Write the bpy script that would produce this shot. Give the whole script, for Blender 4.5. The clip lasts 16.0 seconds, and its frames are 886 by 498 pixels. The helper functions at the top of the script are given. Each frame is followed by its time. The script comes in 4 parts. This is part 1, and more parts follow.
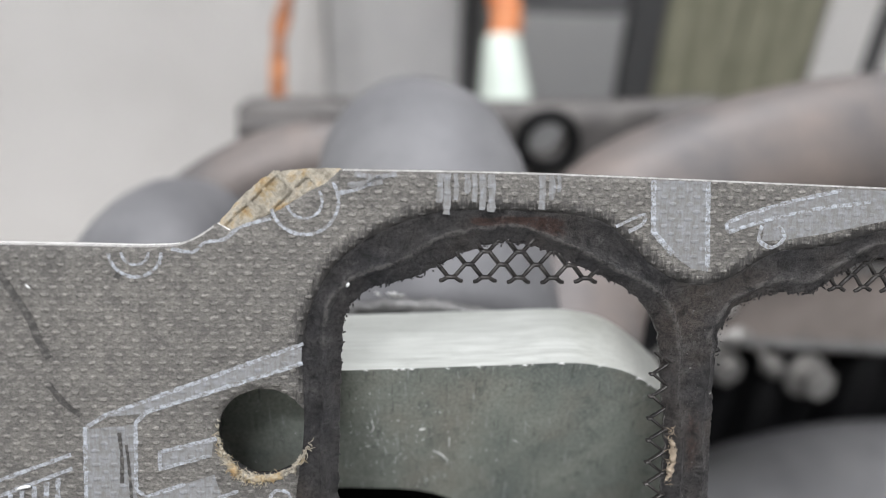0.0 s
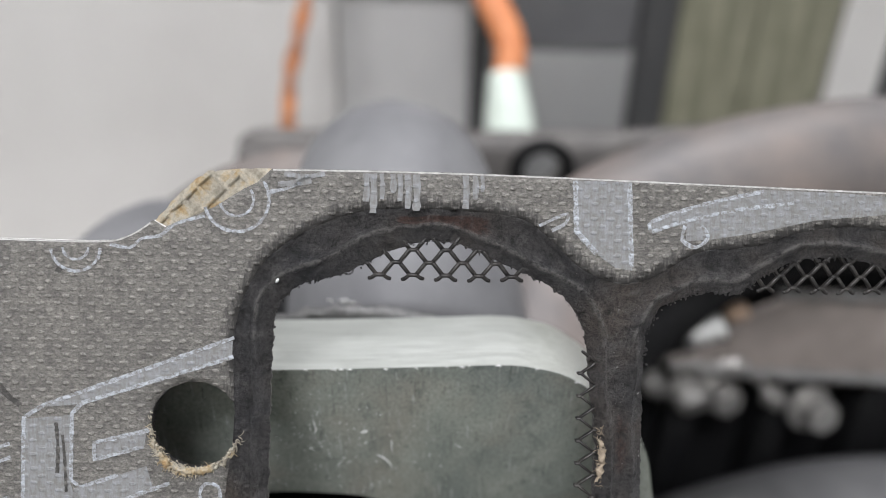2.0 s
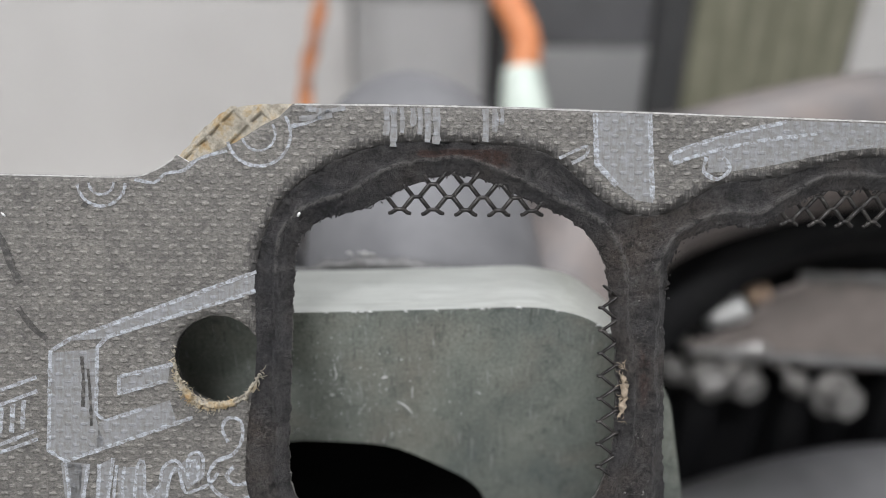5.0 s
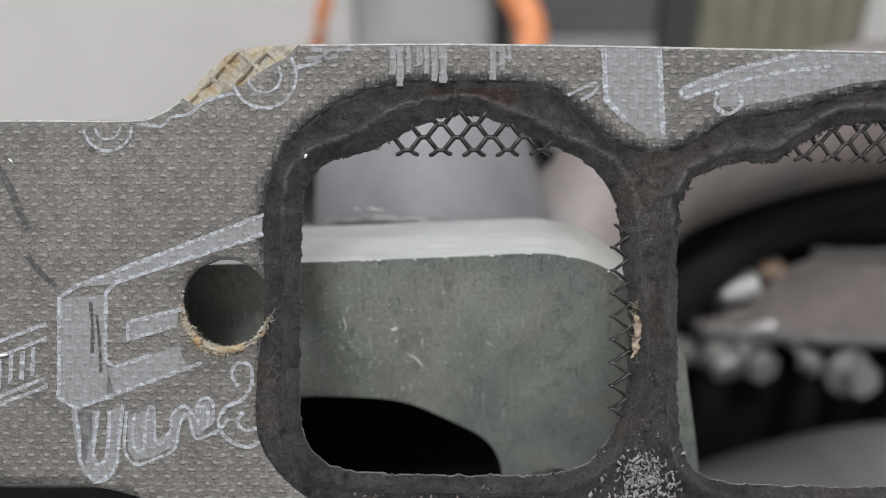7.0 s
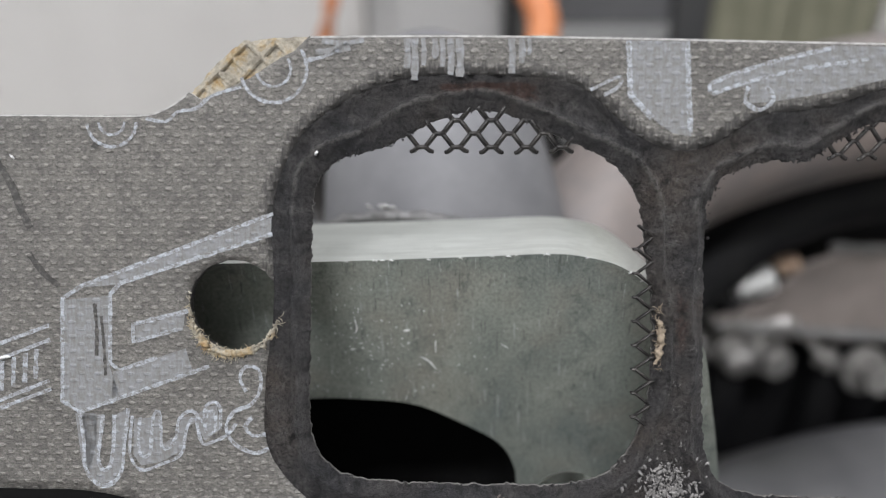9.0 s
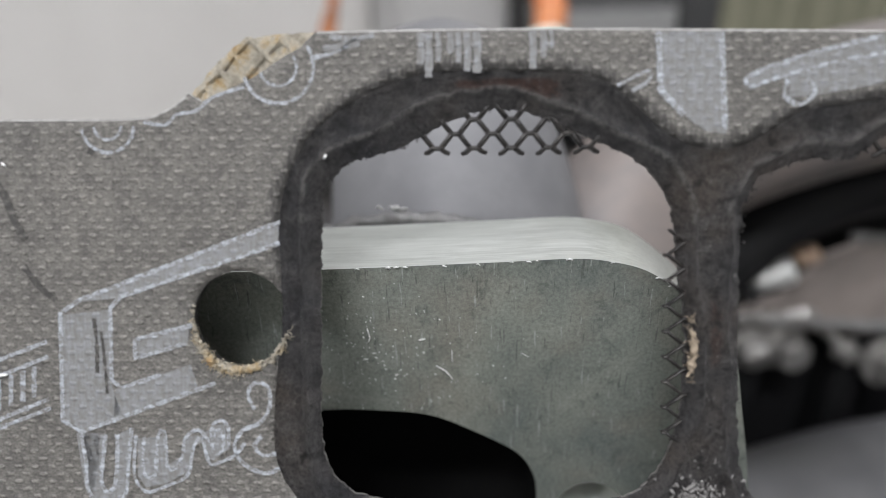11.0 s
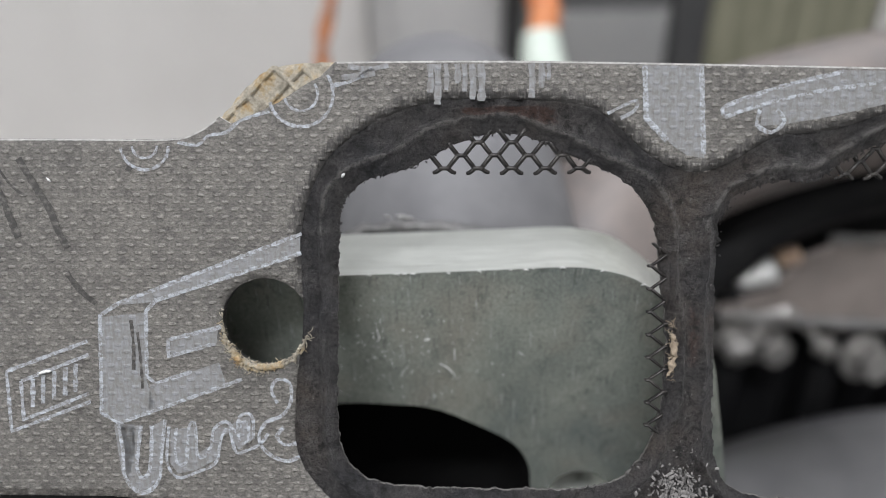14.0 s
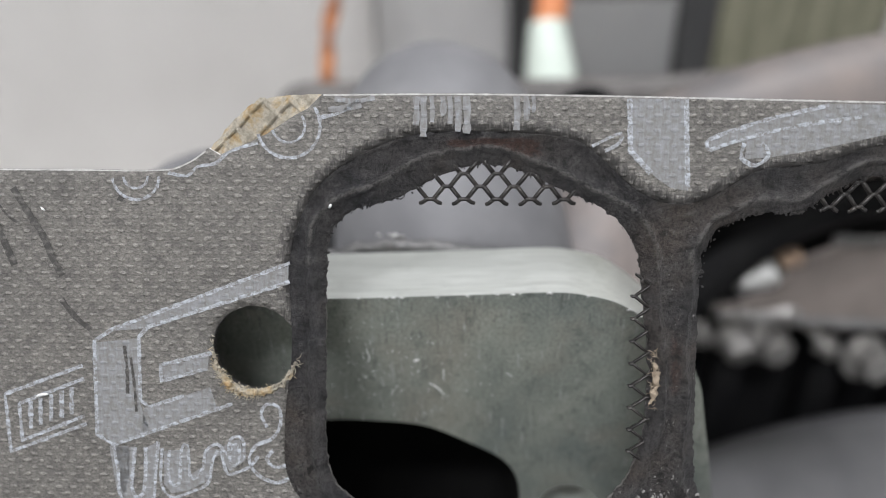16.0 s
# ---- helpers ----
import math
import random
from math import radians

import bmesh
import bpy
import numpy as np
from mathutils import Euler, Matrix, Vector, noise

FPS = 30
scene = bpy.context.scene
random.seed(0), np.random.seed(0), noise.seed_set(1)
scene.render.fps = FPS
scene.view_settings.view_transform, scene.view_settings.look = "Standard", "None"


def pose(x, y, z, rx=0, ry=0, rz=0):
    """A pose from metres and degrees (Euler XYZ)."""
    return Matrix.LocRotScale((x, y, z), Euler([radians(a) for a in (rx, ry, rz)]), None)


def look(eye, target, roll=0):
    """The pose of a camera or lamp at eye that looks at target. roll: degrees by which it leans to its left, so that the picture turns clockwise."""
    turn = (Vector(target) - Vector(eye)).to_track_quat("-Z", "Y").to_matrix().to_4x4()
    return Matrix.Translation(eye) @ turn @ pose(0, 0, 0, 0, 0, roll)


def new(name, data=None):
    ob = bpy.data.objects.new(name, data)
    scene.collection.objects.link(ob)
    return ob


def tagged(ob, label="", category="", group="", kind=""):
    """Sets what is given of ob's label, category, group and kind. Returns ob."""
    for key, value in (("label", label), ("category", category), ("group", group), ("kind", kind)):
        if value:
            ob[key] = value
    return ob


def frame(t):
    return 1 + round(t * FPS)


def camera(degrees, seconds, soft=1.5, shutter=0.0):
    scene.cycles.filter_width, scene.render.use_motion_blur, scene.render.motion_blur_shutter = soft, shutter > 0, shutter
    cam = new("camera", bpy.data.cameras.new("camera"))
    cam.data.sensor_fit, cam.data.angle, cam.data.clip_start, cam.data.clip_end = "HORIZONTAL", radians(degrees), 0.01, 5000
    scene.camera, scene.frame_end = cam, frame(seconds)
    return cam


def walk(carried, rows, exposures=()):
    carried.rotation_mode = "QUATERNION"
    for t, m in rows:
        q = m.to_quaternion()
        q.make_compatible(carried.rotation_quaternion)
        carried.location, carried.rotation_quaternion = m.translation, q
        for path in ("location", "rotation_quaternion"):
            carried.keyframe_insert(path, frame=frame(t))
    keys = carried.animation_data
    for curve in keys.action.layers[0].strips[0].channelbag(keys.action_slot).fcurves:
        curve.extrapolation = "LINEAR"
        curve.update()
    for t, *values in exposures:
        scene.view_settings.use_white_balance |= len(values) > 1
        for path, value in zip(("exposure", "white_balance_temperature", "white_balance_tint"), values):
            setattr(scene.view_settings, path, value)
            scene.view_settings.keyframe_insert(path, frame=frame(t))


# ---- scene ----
from mathutils.geometry import delaunay_2d_cdt

# Lengths below are in millimetres of the gasket's own frame: x along it, y away from the viewer, z up its face.
MM = 0.001
LEAN_BACK = 22.0
BASE = Matrix.Translation((0, 0, 0.25)) @ pose(0, 0, 0, -LEAN_BACK, 0, 0)

# ---- camera ----
cam = camera(69.2, 16.0, soft=0.8)
cam.data.dof.use_dof = True
cam.data.dof.focus_distance = 0.0835
cam.data.dof.aperture_fstop = 8.8
ROWS = [
    (0.0, -12.65, -78.83, 21.72, -3.612, -6.353, 1.070),
    (0.5, -5.63, -86.13, 29.22, -3.295, -5.930, 1.208),
    (1.0, -10.17, -83.89, 19.96, -2.876, -3.650, 1.850),
    (1.5, -1.30, -82.89, 18.88, -1.434, -2.719, 1.661),
    (2.0, -0.35, -82.24, 16.84, -1.420, -2.828, 1.172),
    (2.5, 2.37, -80.43, 14.47, -0.655, -3.670, 1.310),
    (3.0, 2.16, -81.43, 13.91, -0.299, -2.989, 1.077),
    (3.2, 0.21, -82.62, 13.59, -0.291, -3.199, 1.080),
    (5.3, -0.82, -83.38, 6.11, 0.069, -1.656, 0.624),
    (5.5, -0.68, -83.82, 5.59, 0.147, -1.519, 0.501),
    (6.0, 0.10, -82.68, 2.54, 0.368, -1.862, 0.281),
    (6.5, -0.97, -81.75, 0.90, 0.585, -1.900, 0.244),
    (7.0, -0.83, -82.21, -0.93, 0.713, -1.793, -0.029),
    (7.5, -1.47, -81.82, -0.20, 0.953, -2.168, -0.142),
    (8.0, -0.67, -83.73, 0.51, 1.229, -2.276, -0.259),
    (8.5, -2.38, -79.48, -1.98, 1.357, -1.935, -0.157),
    (9.0, -1.86, -78.99, 0.48, 1.394, -2.780, 0.220),
    (9.2, -2.26, -78.98, -0.12, 1.249, -3.040, 0.168),
    (11.3, -3.33, -74.08, 3.20, 1.963, -3.988, -0.541),
    (11.5, -3.50, -75.96, 3.29, 1.874, -4.042, -0.568),
    (12.0, -6.28, -78.96, 3.85, 1.675, -4.004, -0.608),
    (12.5, -7.49, -78.50, 4.45, 1.647, -3.900, -0.379),
    (13.0, -11.59, -79.37, 5.43, 1.119, -4.105, -0.020),
    (13.5, -5.82, -80.59, 2.56, 1.153, -4.750, -0.022),
    (14.0, -4.95, -82.03, 5.46, 1.193, -4.540, -0.052),
    (14.5, -1.93, -79.11, 12.14, 1.746, -6.014, -1.306),
    (15.0, -3.15, -78.03, 8.40, 1.521, -5.751, 0.085),
    (15.5, -0.69, -78.77, 12.04, 2.221, -5.512, -0.661),
    (16.0, -1.86, -82.55, 11.65, 2.034, -6.081, 0.123),
]


def stand(x, y, z, yaw, pitch, roll):
    yw, pt = radians(yaw), radians(pitch)
    way = Vector((-math.sin(yw) * math.cos(pt), math.cos(yw) * math.cos(pt), math.sin(pt)))
    eye = Vector((x, y, z)) * MM
    return BASE @ look(eye, eye + way, roll)


walk(cam, [(t, stand(*row)) for t, *row in ROWS],
     [(0.0, -0.15), (2.0, -0.2), (3.2, -0.24), (5.5, -0.30), (7.0, -0.30), (9.0, -0.28), (12.5, -0.32), (14.0, -0.32), (16.0, -0.26)])

# ---- light ----
world = bpy.data.worlds.new("workshop")
scene.world = world
world.use_nodes = True
world.node_tree.nodes["Background"].inputs[0].default_value = (0.9, 0.95, 1.0, 1)
world.node_tree.nodes["Background"].inputs[1].default_value = 0.05


def area_lamp(name, where, target, sx, sy, watts, colour):
    data = bpy.data.lights.new(name, "AREA")
    data.shape, data.size, data.size_y, data.energy, data.color = "RECTANGLE", sx, sy, watts, colour
    ob = new(name, data)
    ob.matrix_world = look(where, target)
    return ob


area_lamp("ceiling_lamp_front", (-0.45, -1.5, 2.38), (-0.45, -1.5, 0), 1.2, 0.3, 95, (0.945, 0.95, 1.0))
area_lamp("ceiling_lamp_back", (0.35, 0.55, 2.38), (0.35, 0.55, 0), 1.2, 0.3, 46, (0.945, 0.95, 1.0))


# ---- materials ----
def material(name, rough=0.6, metal=0.0):
    m = bpy.data.materials.new(name)
    m.use_nodes = True
    n = m.node_tree.nodes
    b = n["Principled BSDF"]
    b.inputs["Roughness"].default_value, b.inputs["Metallic"].default_value = rough, metal
    return m, n, m.node_tree.links, b


def coords(n, l, scale=(1, 1, 1), swap=False):
    """Object coordinates in millimetres; swap puts z in the place of y for flat textures."""
    t = n.new("ShaderNodeTexCoord")
    mp = n.new("ShaderNodeMapping")
    mp.inputs["Scale"].default_value = [1000 * s for s in scale]
    if swap:
        s, c = n.new("ShaderNodeSeparateXYZ"), n.new("ShaderNodeCombineXYZ")
        l.new(t.outputs["Object"], s.inputs[0])
        l.new(s.outputs[0], c.inputs[0])
        l.new(s.outputs[2], c.inputs[1])
        l.new(s.outputs[1], c.inputs[2])
        l.new(c.outputs[0], mp.inputs[0])
    else:
        l.new(t.outputs["Object"], mp.inputs[0])
    return mp.outputs[0]


def noise_tex(n, l, vec, scale, detail=4, rough=0.6, distort=0.0):
    t = n.new("ShaderNodeTexNoise")
    t.inputs["Scale"].default_value, t.inputs["Detail"].default_value = scale, detail
    t.inputs["Roughness"].default_value, t.inputs["Distortion"].default_value = rough, distort
    l.new(vec, t.inputs["Vector"])
    return t.outputs["Fac"]


def ramp(n, l, fac, stops):
    r = n.new("ShaderNodeValToRGB")
    e = r.color_ramp.elements
    while len(e) < len(stops):
        e.new(0.5)
    for k, (p, c) in enumerate(stops):
        e[k].position = p
        e[k].color = (*c, 1) if len(c) == 3 else c
    l.new(fac, r.inputs[0])
    return r.outputs[0]


def grey(v):
    return (v, v, v)


def mix(n, l, fac, a, b, mode="MIX"):
    m = n.new("ShaderNodeMix")
    m.data_type, m.blend_type = "RGBA", mode
    for s, v in ((m.inputs[0], fac), (m.inputs[6], a), (m.inputs[7], b)):
        if isinstance(v, (int, float)):
            s.default_value = v
        elif isinstance(v, tuple):
            s.default_value = (*v, 1)
        else:
            l.new(v, s)
    return m.outputs[2]


def maths(n, l, op, a, b=0.0):
    m = n.new("ShaderNodeMath")
    m.operation = op
    for s, v in zip(m.inputs, (a, b)):
        if isinstance(v, (int, float)):
            s.default_value = v
        else:
            l.new(v, s)
    return m.outputs[0]


def bump(n, l, b, height, strength, dist, after=None):
    k = n.new("ShaderNodeBump")
    k.inputs["Strength"].default_value, k.inputs["Distance"].default_value = strength, dist * MM
    l.new(height, k.inputs["Height"])
    if after:
        l.new(after, k.inputs["Normal"])
    l.new(k.outputs[0], b.inputs["Normal"])
    return k.outputs[0]


def weave(n, l):
    """Pressed-in cloth pattern: short raised dashes in staggered rows, uneven."""
    vec = coords(n, l, swap=True)
    wob = noise_tex(n, l, vec, 0.6, 3)
    add = n.new("ShaderNodeVectorMath")
    add.operation = "ADD"
    comb = n.new("ShaderNodeCombineXYZ")
    l.new(maths(n, l, "MULTIPLY", wob, 0.9), comb.inputs[0])
    l.new(maths(n, l, "MULTIPLY", wob, 0.35), comb.inputs[1])
    l.new(vec, add.inputs[0])
    l.new(comb.outputs[0], add.inputs[1])
    sep = n.new("ShaderNodeSeparateXYZ")
    l.new(add.outputs[0], sep.inputs[0])
    warp = maths(n, l, "SINE", maths(n, l, "MULTIPLY", sep.outputs[0], 2 * math.pi / 2.1))
    weft = maths(n, l, "SINE", maths(n, l, "MULTIPLY", sep.outputs[1], 2 * math.pi / 1.86))
    weft2 = maths(n, l, "MULTIPLY", weft, weft)
    thin = maths(n, l, "MULTIPLY", weft, maths(n, l, "MULTIPLY", weft2, weft2))
    dash = ramp(n, l, maths(n, l, "ADD", maths(n, l, "MULTIPLY", maths(n, l, "MULTIPLY", warp, thin), 0.5), 0.5), [(0.505, grey(0.0)), (0.76, grey(1.0))])
    patch = ramp(n, l, noise_tex(n, l, coords(n, l, (0.55, 1.0, 1), swap=True), 1.3, 5, 0.7), [(0.30, grey(0.15)), (0.52, grey(1.0))])
    return vec, mix(n, l, 1.0, dash, patch, "MULTIPLY")


def mat_sheet():
    m, n, l, b = material("gasket_sheet", 0.62)
    vec, wv = weave(n, l)
    big = noise_tex(n, l, vec, 0.05, 4)
    mid = noise_tex(n, l, vec, 0.45, 5, 0.7)
    fine = noise_tex(n, l, coords(n, l, (0.6, 1.0, 1), swap=True), 3.4, 6, 0.8)
    base = ramp(n, l, big, [(0.3, (0.130, 0.124, 0.113)), (0.7, (0.195, 0.184, 0.165))])
    base = mix(n, l, ramp(n, l, mid, [(0.35, grey(0.75)), (0.6, grey(0))]), base, (0.080, 0.075, 0.070))
    base = mix(n, l, maths(n, l, "MULTIPLY", wv, 0.42), base, (0.36, 0.345, 0.315))
    base = mix(n, l, 0.9, base, ramp(n, l, fine, [(0.33, grey(0.08)), (0.68, grey(0.90))]), "OVERLAY")
    at = n.new("ShaderNodeAttribute")
    at.attribute_name = "soot"
    streak = noise_tex(n, l, coords(n, l, (2.4, 0.6, 1), swap=True), 1.0, 4, 0.7)
    soot = maths(n, l, "ADD", at.outputs["Fac"], maths(n, l, "MULTIPLY", maths(n, l, "SUBTRACT", streak, 0.5), 1.7))
    soot = maths(n, l, "SUBTRACT", soot, maths(n, l, "MULTIPLY", wv, 0.15))
    soot = ramp(n, l, soot, [(0.42, grey(0)), (0.85, grey(0.9))])
    base = mix(n, l, soot, base, (0.026, 0.024, 0.023))
    l.new(base, b.inputs["Base Color"])
    l.new(ramp(n, l, fine, [(0.3, grey(0.45)), (0.7, grey(0.75))]), b.inputs["Roughness"])
    h = maths(n, l, "ADD", maths(n, l, "MULTIPLY", wv, 0.7), maths(n, l, "MULTIPLY", fine, 0.75))
    bump(n, l, b, h, 0.95, 0.21)
    return m


def mat_ring():
    m, n, l, b = material("charred_facing", 0.5)
    vec = coords(n, l)
    big = noise_tex(n, l, vec, 0.07, 3)
    mid = noise_tex(n, l, vec, 0.5, 7, 0.72, 0.6)
    fine = noise_tex(n, l, vec, 2.6, 7, 0.78)
    pits = noise_tex(n, l, vec, 5.5, 3, 0.6)
    base = ramp(n, l, big, [(0.34, (0.050, 0.050, 0.055)), (0.52, (0.084, 0.079, 0.078)), (0.68, (0.110, 0.092, 0.080))])
    worn = {}
    for name in ("crest", "rust"):
        at = n.new("ShaderNodeAttribute")
        at.attribute_name = name
        worn[name] = maths(n, l, "ADD", at.outputs["Fac"], maths(n, l, "MULTIPLY", maths(n, l, "SUBTRACT", mid, 0.5), 1.6))
    base = mix(n, l, ramp(n, l, worn["rust"], [(0.42, grey(0)), (0.62, grey(0.9))]), base, (0.085, 0.046, 0.036))
    base = mix(n, l, ramp(n, l, worn["crest"], [(0.45, grey(0)), (0.85, grey(0.75))]), base, (0.20, 0.19, 0.18))
    base = mix(n, l, ramp(n, l, mid, [(0.36, grey(0.75)), (0.48, grey(0))]), base, (0.010, 0.010, 0.011))
    base = mix(n, l, ramp(n, l, mid, [(0.53, grey(0)), (0.68, grey(0.7))]), base, (0.16, 0.152, 0.15))
    base = mix(n, l, ramp(n, l, fine, [(0.40, grey(0.7)), (0.52, grey(0))]), base, (0.012, 0.011, 0.011))
    base = mix(n, l, ramp(n, l, fine, [(0.58, grey(0)), (0.70, grey(0.5))]), base, (0.20, 0.19, 0.185))
    base = mix(n, l, ramp(n, l, pits, [(0.72, grey(0)), (0.76, grey(0.75))]), base, (0.50, 0.47, 0.43))
    l.new(base, b.inputs["Base Color"])
    l.new(ramp(n, l, fine, [(0.3, grey(0.30)), (0.7, grey(0.62))]), b.inputs["Roughness"])
    h = maths(n, l, "ADD", maths(n, l, "MULTIPLY", mid, 0.9), maths(n, l, "MULTIPLY", fine, 0.9))
    bump(n, l, b, maths(n, l, "ADD", h, maths(n, l, "MULTIPLY", pits, 0.35)), 1.0, 1.15)
    return m


def mat_print():
    m, n, l, b = material("worn_white_print", 0.6)
    vec, wv = weave(n, l)
    worn = noise_tex(n, l, vec, 1.6, 6, 0.8)
    worn = maths(n, l, "ADD", maths(n, l, "MULTIPLY", wv, 0.10), worn)
    fac = ramp(n, l, worn, [(0.41, grey(0.0)), (0.62, grey(0.95))])
    l.new(mix(n, l, fac, (0.165, 0.16, 0.15), (0.43, 0.46, 0.505)), b.inputs["Base Color"])
    bump(n, l, b, maths(n, l, "ADD", maths(n, l, "MULTIPLY", wv, 0.6), worn), 0.7, 0.14)
    return m


def mat_wash():
    m, n, l, b = material("thin_print_wash", 0.6)
    vec, wv = weave(n, l)
    worn = noise_tex(n, l, vec, 0.9, 7, 0.82)
    streak = noise_tex(n, l, coords(n, l, (2.2, 0.35, 1), swap=True), 1.0, 5, 0.7)
    worn = maths(n, l, "ADD", maths(n, l, "MULTIPLY", worn, 0.62), maths(n, l, "MULTIPLY", streak, 0.42))
    worn = maths(n, l, "ADD", maths(n, l, "MULTIPLY", wv, 0.06), worn)
    fac = ramp(n, l, worn, [(0.43, grey(0.0)), (0.72, grey(0.62))])
    l.new(mix(n, l, fac, (0.165, 0.16, 0.15), (0.355, 0.38, 0.42)), b.inputs["Base Color"])
    bump(n, l, b, maths(n, l, "ADD", maths(n, l, "MULTIPLY", wv, 0.6), worn), 0.7, 0.14)
    return m


def mat_fibre():
    m, n, l, b = material("torn_fibre_core", 0.9)
    vec = coords(n, l)
    a = noise_tex(n, l, vec, 0.35, 4)
    f = noise_tex(n, l, vec, 2.5, 6, 0.75)
    base = ramp(n, l, a, [(0.36, (0.30, 0.27, 0.215)), (0.50, (0.50, 0.455, 0.37)), (0.60, (0.46, 0.36, 0.22)), (0.70, (0.36, 0.22, 0.09))])
    l.new(mix(n, l, 0.5, base, ramp(n, l, f, [(0.3, grey(0.3)), (0.7, grey(0.8))]), "OVERLAY"), b.inputs["Base Color"])
    bump(n, l, b, f, 1.0, 0.5)
    return m


def mat_plain(name, lo, hi, rough, metal=0.0, scale=0.2, bump_d=0.1, fine_scale=2.0):
    m, n, l, b = material(name, rough, metal)
    vec = coords(n, l)
    a = noise_tex(n, l, vec, scale, 5)
    f = noise_tex(n, l, vec, fine_scale, 5, 0.7)
    base = ramp(n, l, a, [(0.3, lo), (0.7, hi)])
    l.new(mix(n, l, 0.35, base, ramp(n, l, f, [(0.3, grey(0.35)), (0.7, grey(0.65))]), "OVERLAY"), b.inputs["Base Color"])
    l.new(ramp(n, l, f, [(0.3, grey(max(0.05, rough - 0.12))), (0.7, grey(min(1, rough + 0.12)))]), b.inputs["Roughness"])
    bump(n, l, b, f, 0.5, bump_d)
    return m


def mat_flange_face():
    m, n, l, b = material("greenish_steel", 0.45, 0.25)
    vec = coords(n, l)
    big = noise_tex(n, l, vec, 0.04, 5, 0.6, 0.6)
    tint = noise_tex(n, l, vec, 0.07, 3)
    mid = noise_tex(n, l, vec, 0.22, 8, 0.78, 0.5)
    fine = noise_tex(n, l, vec, 1.9, 7, 0.8)
    base = ramp(n, l, big, [(0.32, (0.135, 0.156, 0.145)), (0.5, (0.205, 0.222, 0.196)), (0.68, (0.275, 0.288, 0.250))])
    base = mix(n, l, ramp(n, l, tint, [(0.50, grey(0)), (0.68, grey(0.55))]), base, (0.205, 0.190, 0.160))
    base = mix(n, l, ramp(n, l, mid, [(0.54, grey(0)), (0.66, grey(0.75))]), base, (0.090, 0.102, 0.094))
    # crossing rub marks: long thin strokes at two slants
    for turn, lo, hi, dark in ((16, 0.645, 0.675, 0.060), (-24, 0.66, 0.69, 0.075), (20, 0.655, 0.675, 0.42), (68, 0.67, 0.69, 0.38)):
        tilt = n.new("ShaderNodeMapping")
        tilt.inputs["Location"].default_value = (turn * 3.1, 0, turn)
        tilt.inputs["Rotation"].default_value = (0, radians(turn), 0)
        tilt.inputs["Scale"].default_value = (1.7, 1, 0.16)
        l.new(vec, tilt.inputs[0])
        scr = noise_tex(n, l, tilt.outputs[0], 1.0, 3, 0.55, 0.3)
        base = mix(n, l, ramp(n, l, scr, [(lo, grey(0)), (hi, grey(0.55))]), base, (dark, dark * 1.05, dark))
    base = mix(n, l, 0.75, base, ramp(n, l, fine, [(0.32, grey(0.22)), (0.68, grey(0.78))]), "OVERLAY")
    l.new(base, b.inputs["Base Color"])
    l.new(ramp(n, l, mid, [(0.3, grey(0.36)), (0.7, grey(0.58))]), b.inputs["Roughness"])
    bump(n, l, b, maths(n, l, "ADD", maths(n, l, "MULTIPLY", mid, 0.7), fine), 0.5, 0.10)
    return m


def mat_brushed():
    m, n, l, b = material("machined_edge_steel", 0.4, 0.75)
    v = noise_tex(n, l, coords(n, l, (0.02, 2.6, 2.6)), 1.0, 5, 0.7)
    mid = noise_tex(n, l, coords(n, l), 0.2, 5)
    base = ramp(n, l, v, [(0.3, (0.60, 0.62, 0.58)), (0.7, (0.80, 0.82, 0.78))])
    l.new(mix(n, l, ramp(n, l, mid, [(0.58, grey(0)), (0.75, grey(0.35))]), base, (0.42, 0.44, 0.40)), b.inputs["Base Color"])
    l.new(ramp(n, l, v, [(0.3, grey(0.34)), (0.7, grey(0.5))]), b.inputs["Roughness"])
    bump(n, l, b, v, 0.3, 0.04)
    return m


SHEET, RING, PRINT, WASH, FIBRE = mat_sheet(), mat_ring(), mat_print(), mat_wash(), mat_fibre()
FLANGE, BRUSHED = mat_flange_face(), mat_brushed()
WIRE = mat_plain("core_wire_steel", (0.016, 0.015, 0.015), (0.055, 0.050, 0.046), 0.42, 0.3, 0.5, 0.08, 3.0)
# Ring sides paler than its face, to bring out the lower rim's highlight.
RIMSIDE = mat_plain("paler_cut_rim", (0.05, 0.048, 0.046), (0.21, 0.20, 0.19), 0.7, 0, 0.7, 0.2, 3.0)
BURR = mat_plain("bright_burr_steel", (0.72, 0.73, 0.70), (0.88, 0.88, 0.86), 0.32, 0.6, 0.8, 0.1)
# Darker than soot alone: the shade inside the port is put into the colour.
SOOT_SHADE = mat_plain("port_soot_shade", (0.0025, 0.0025, 0.0025), (0.006, 0.006, 0.006), 0.95, 0, 0.05, 0.1)
SOOT_SHADE.node_tree.nodes["Principled BSDF"].inputs["Specular IOR Level"].default_value = 0.1
TAN = mat_plain("tan_fibre", (0.22, 0.175, 0.125), (0.40, 0.33, 0.25), 0.9, 0, 0.9, 0.2, 3.0)
EDGE = mat_plain("cut_gasket_edge", (0.66, 0.65, 0.63), (0.85, 0.84, 0.82), 0.8, 0, 0.6, 0.2)
CUT = mat_plain("fibrous_cut_highlight", (0.30, 0.29, 0.28), (0.62, 0.61, 0.59), 0.85, 0, 0.9, 0.2)
BENCH_BLACK = mat_plain("black_bench_top", (0.002, 0.002, 0.002), (0.005, 0.005, 0.005), 0.95, 0, 0.02, 0.2)
BENCH_BLACK.node_tree.nodes["Principled BSDF"].inputs["Specular IOR Level"].default_value = 0.12
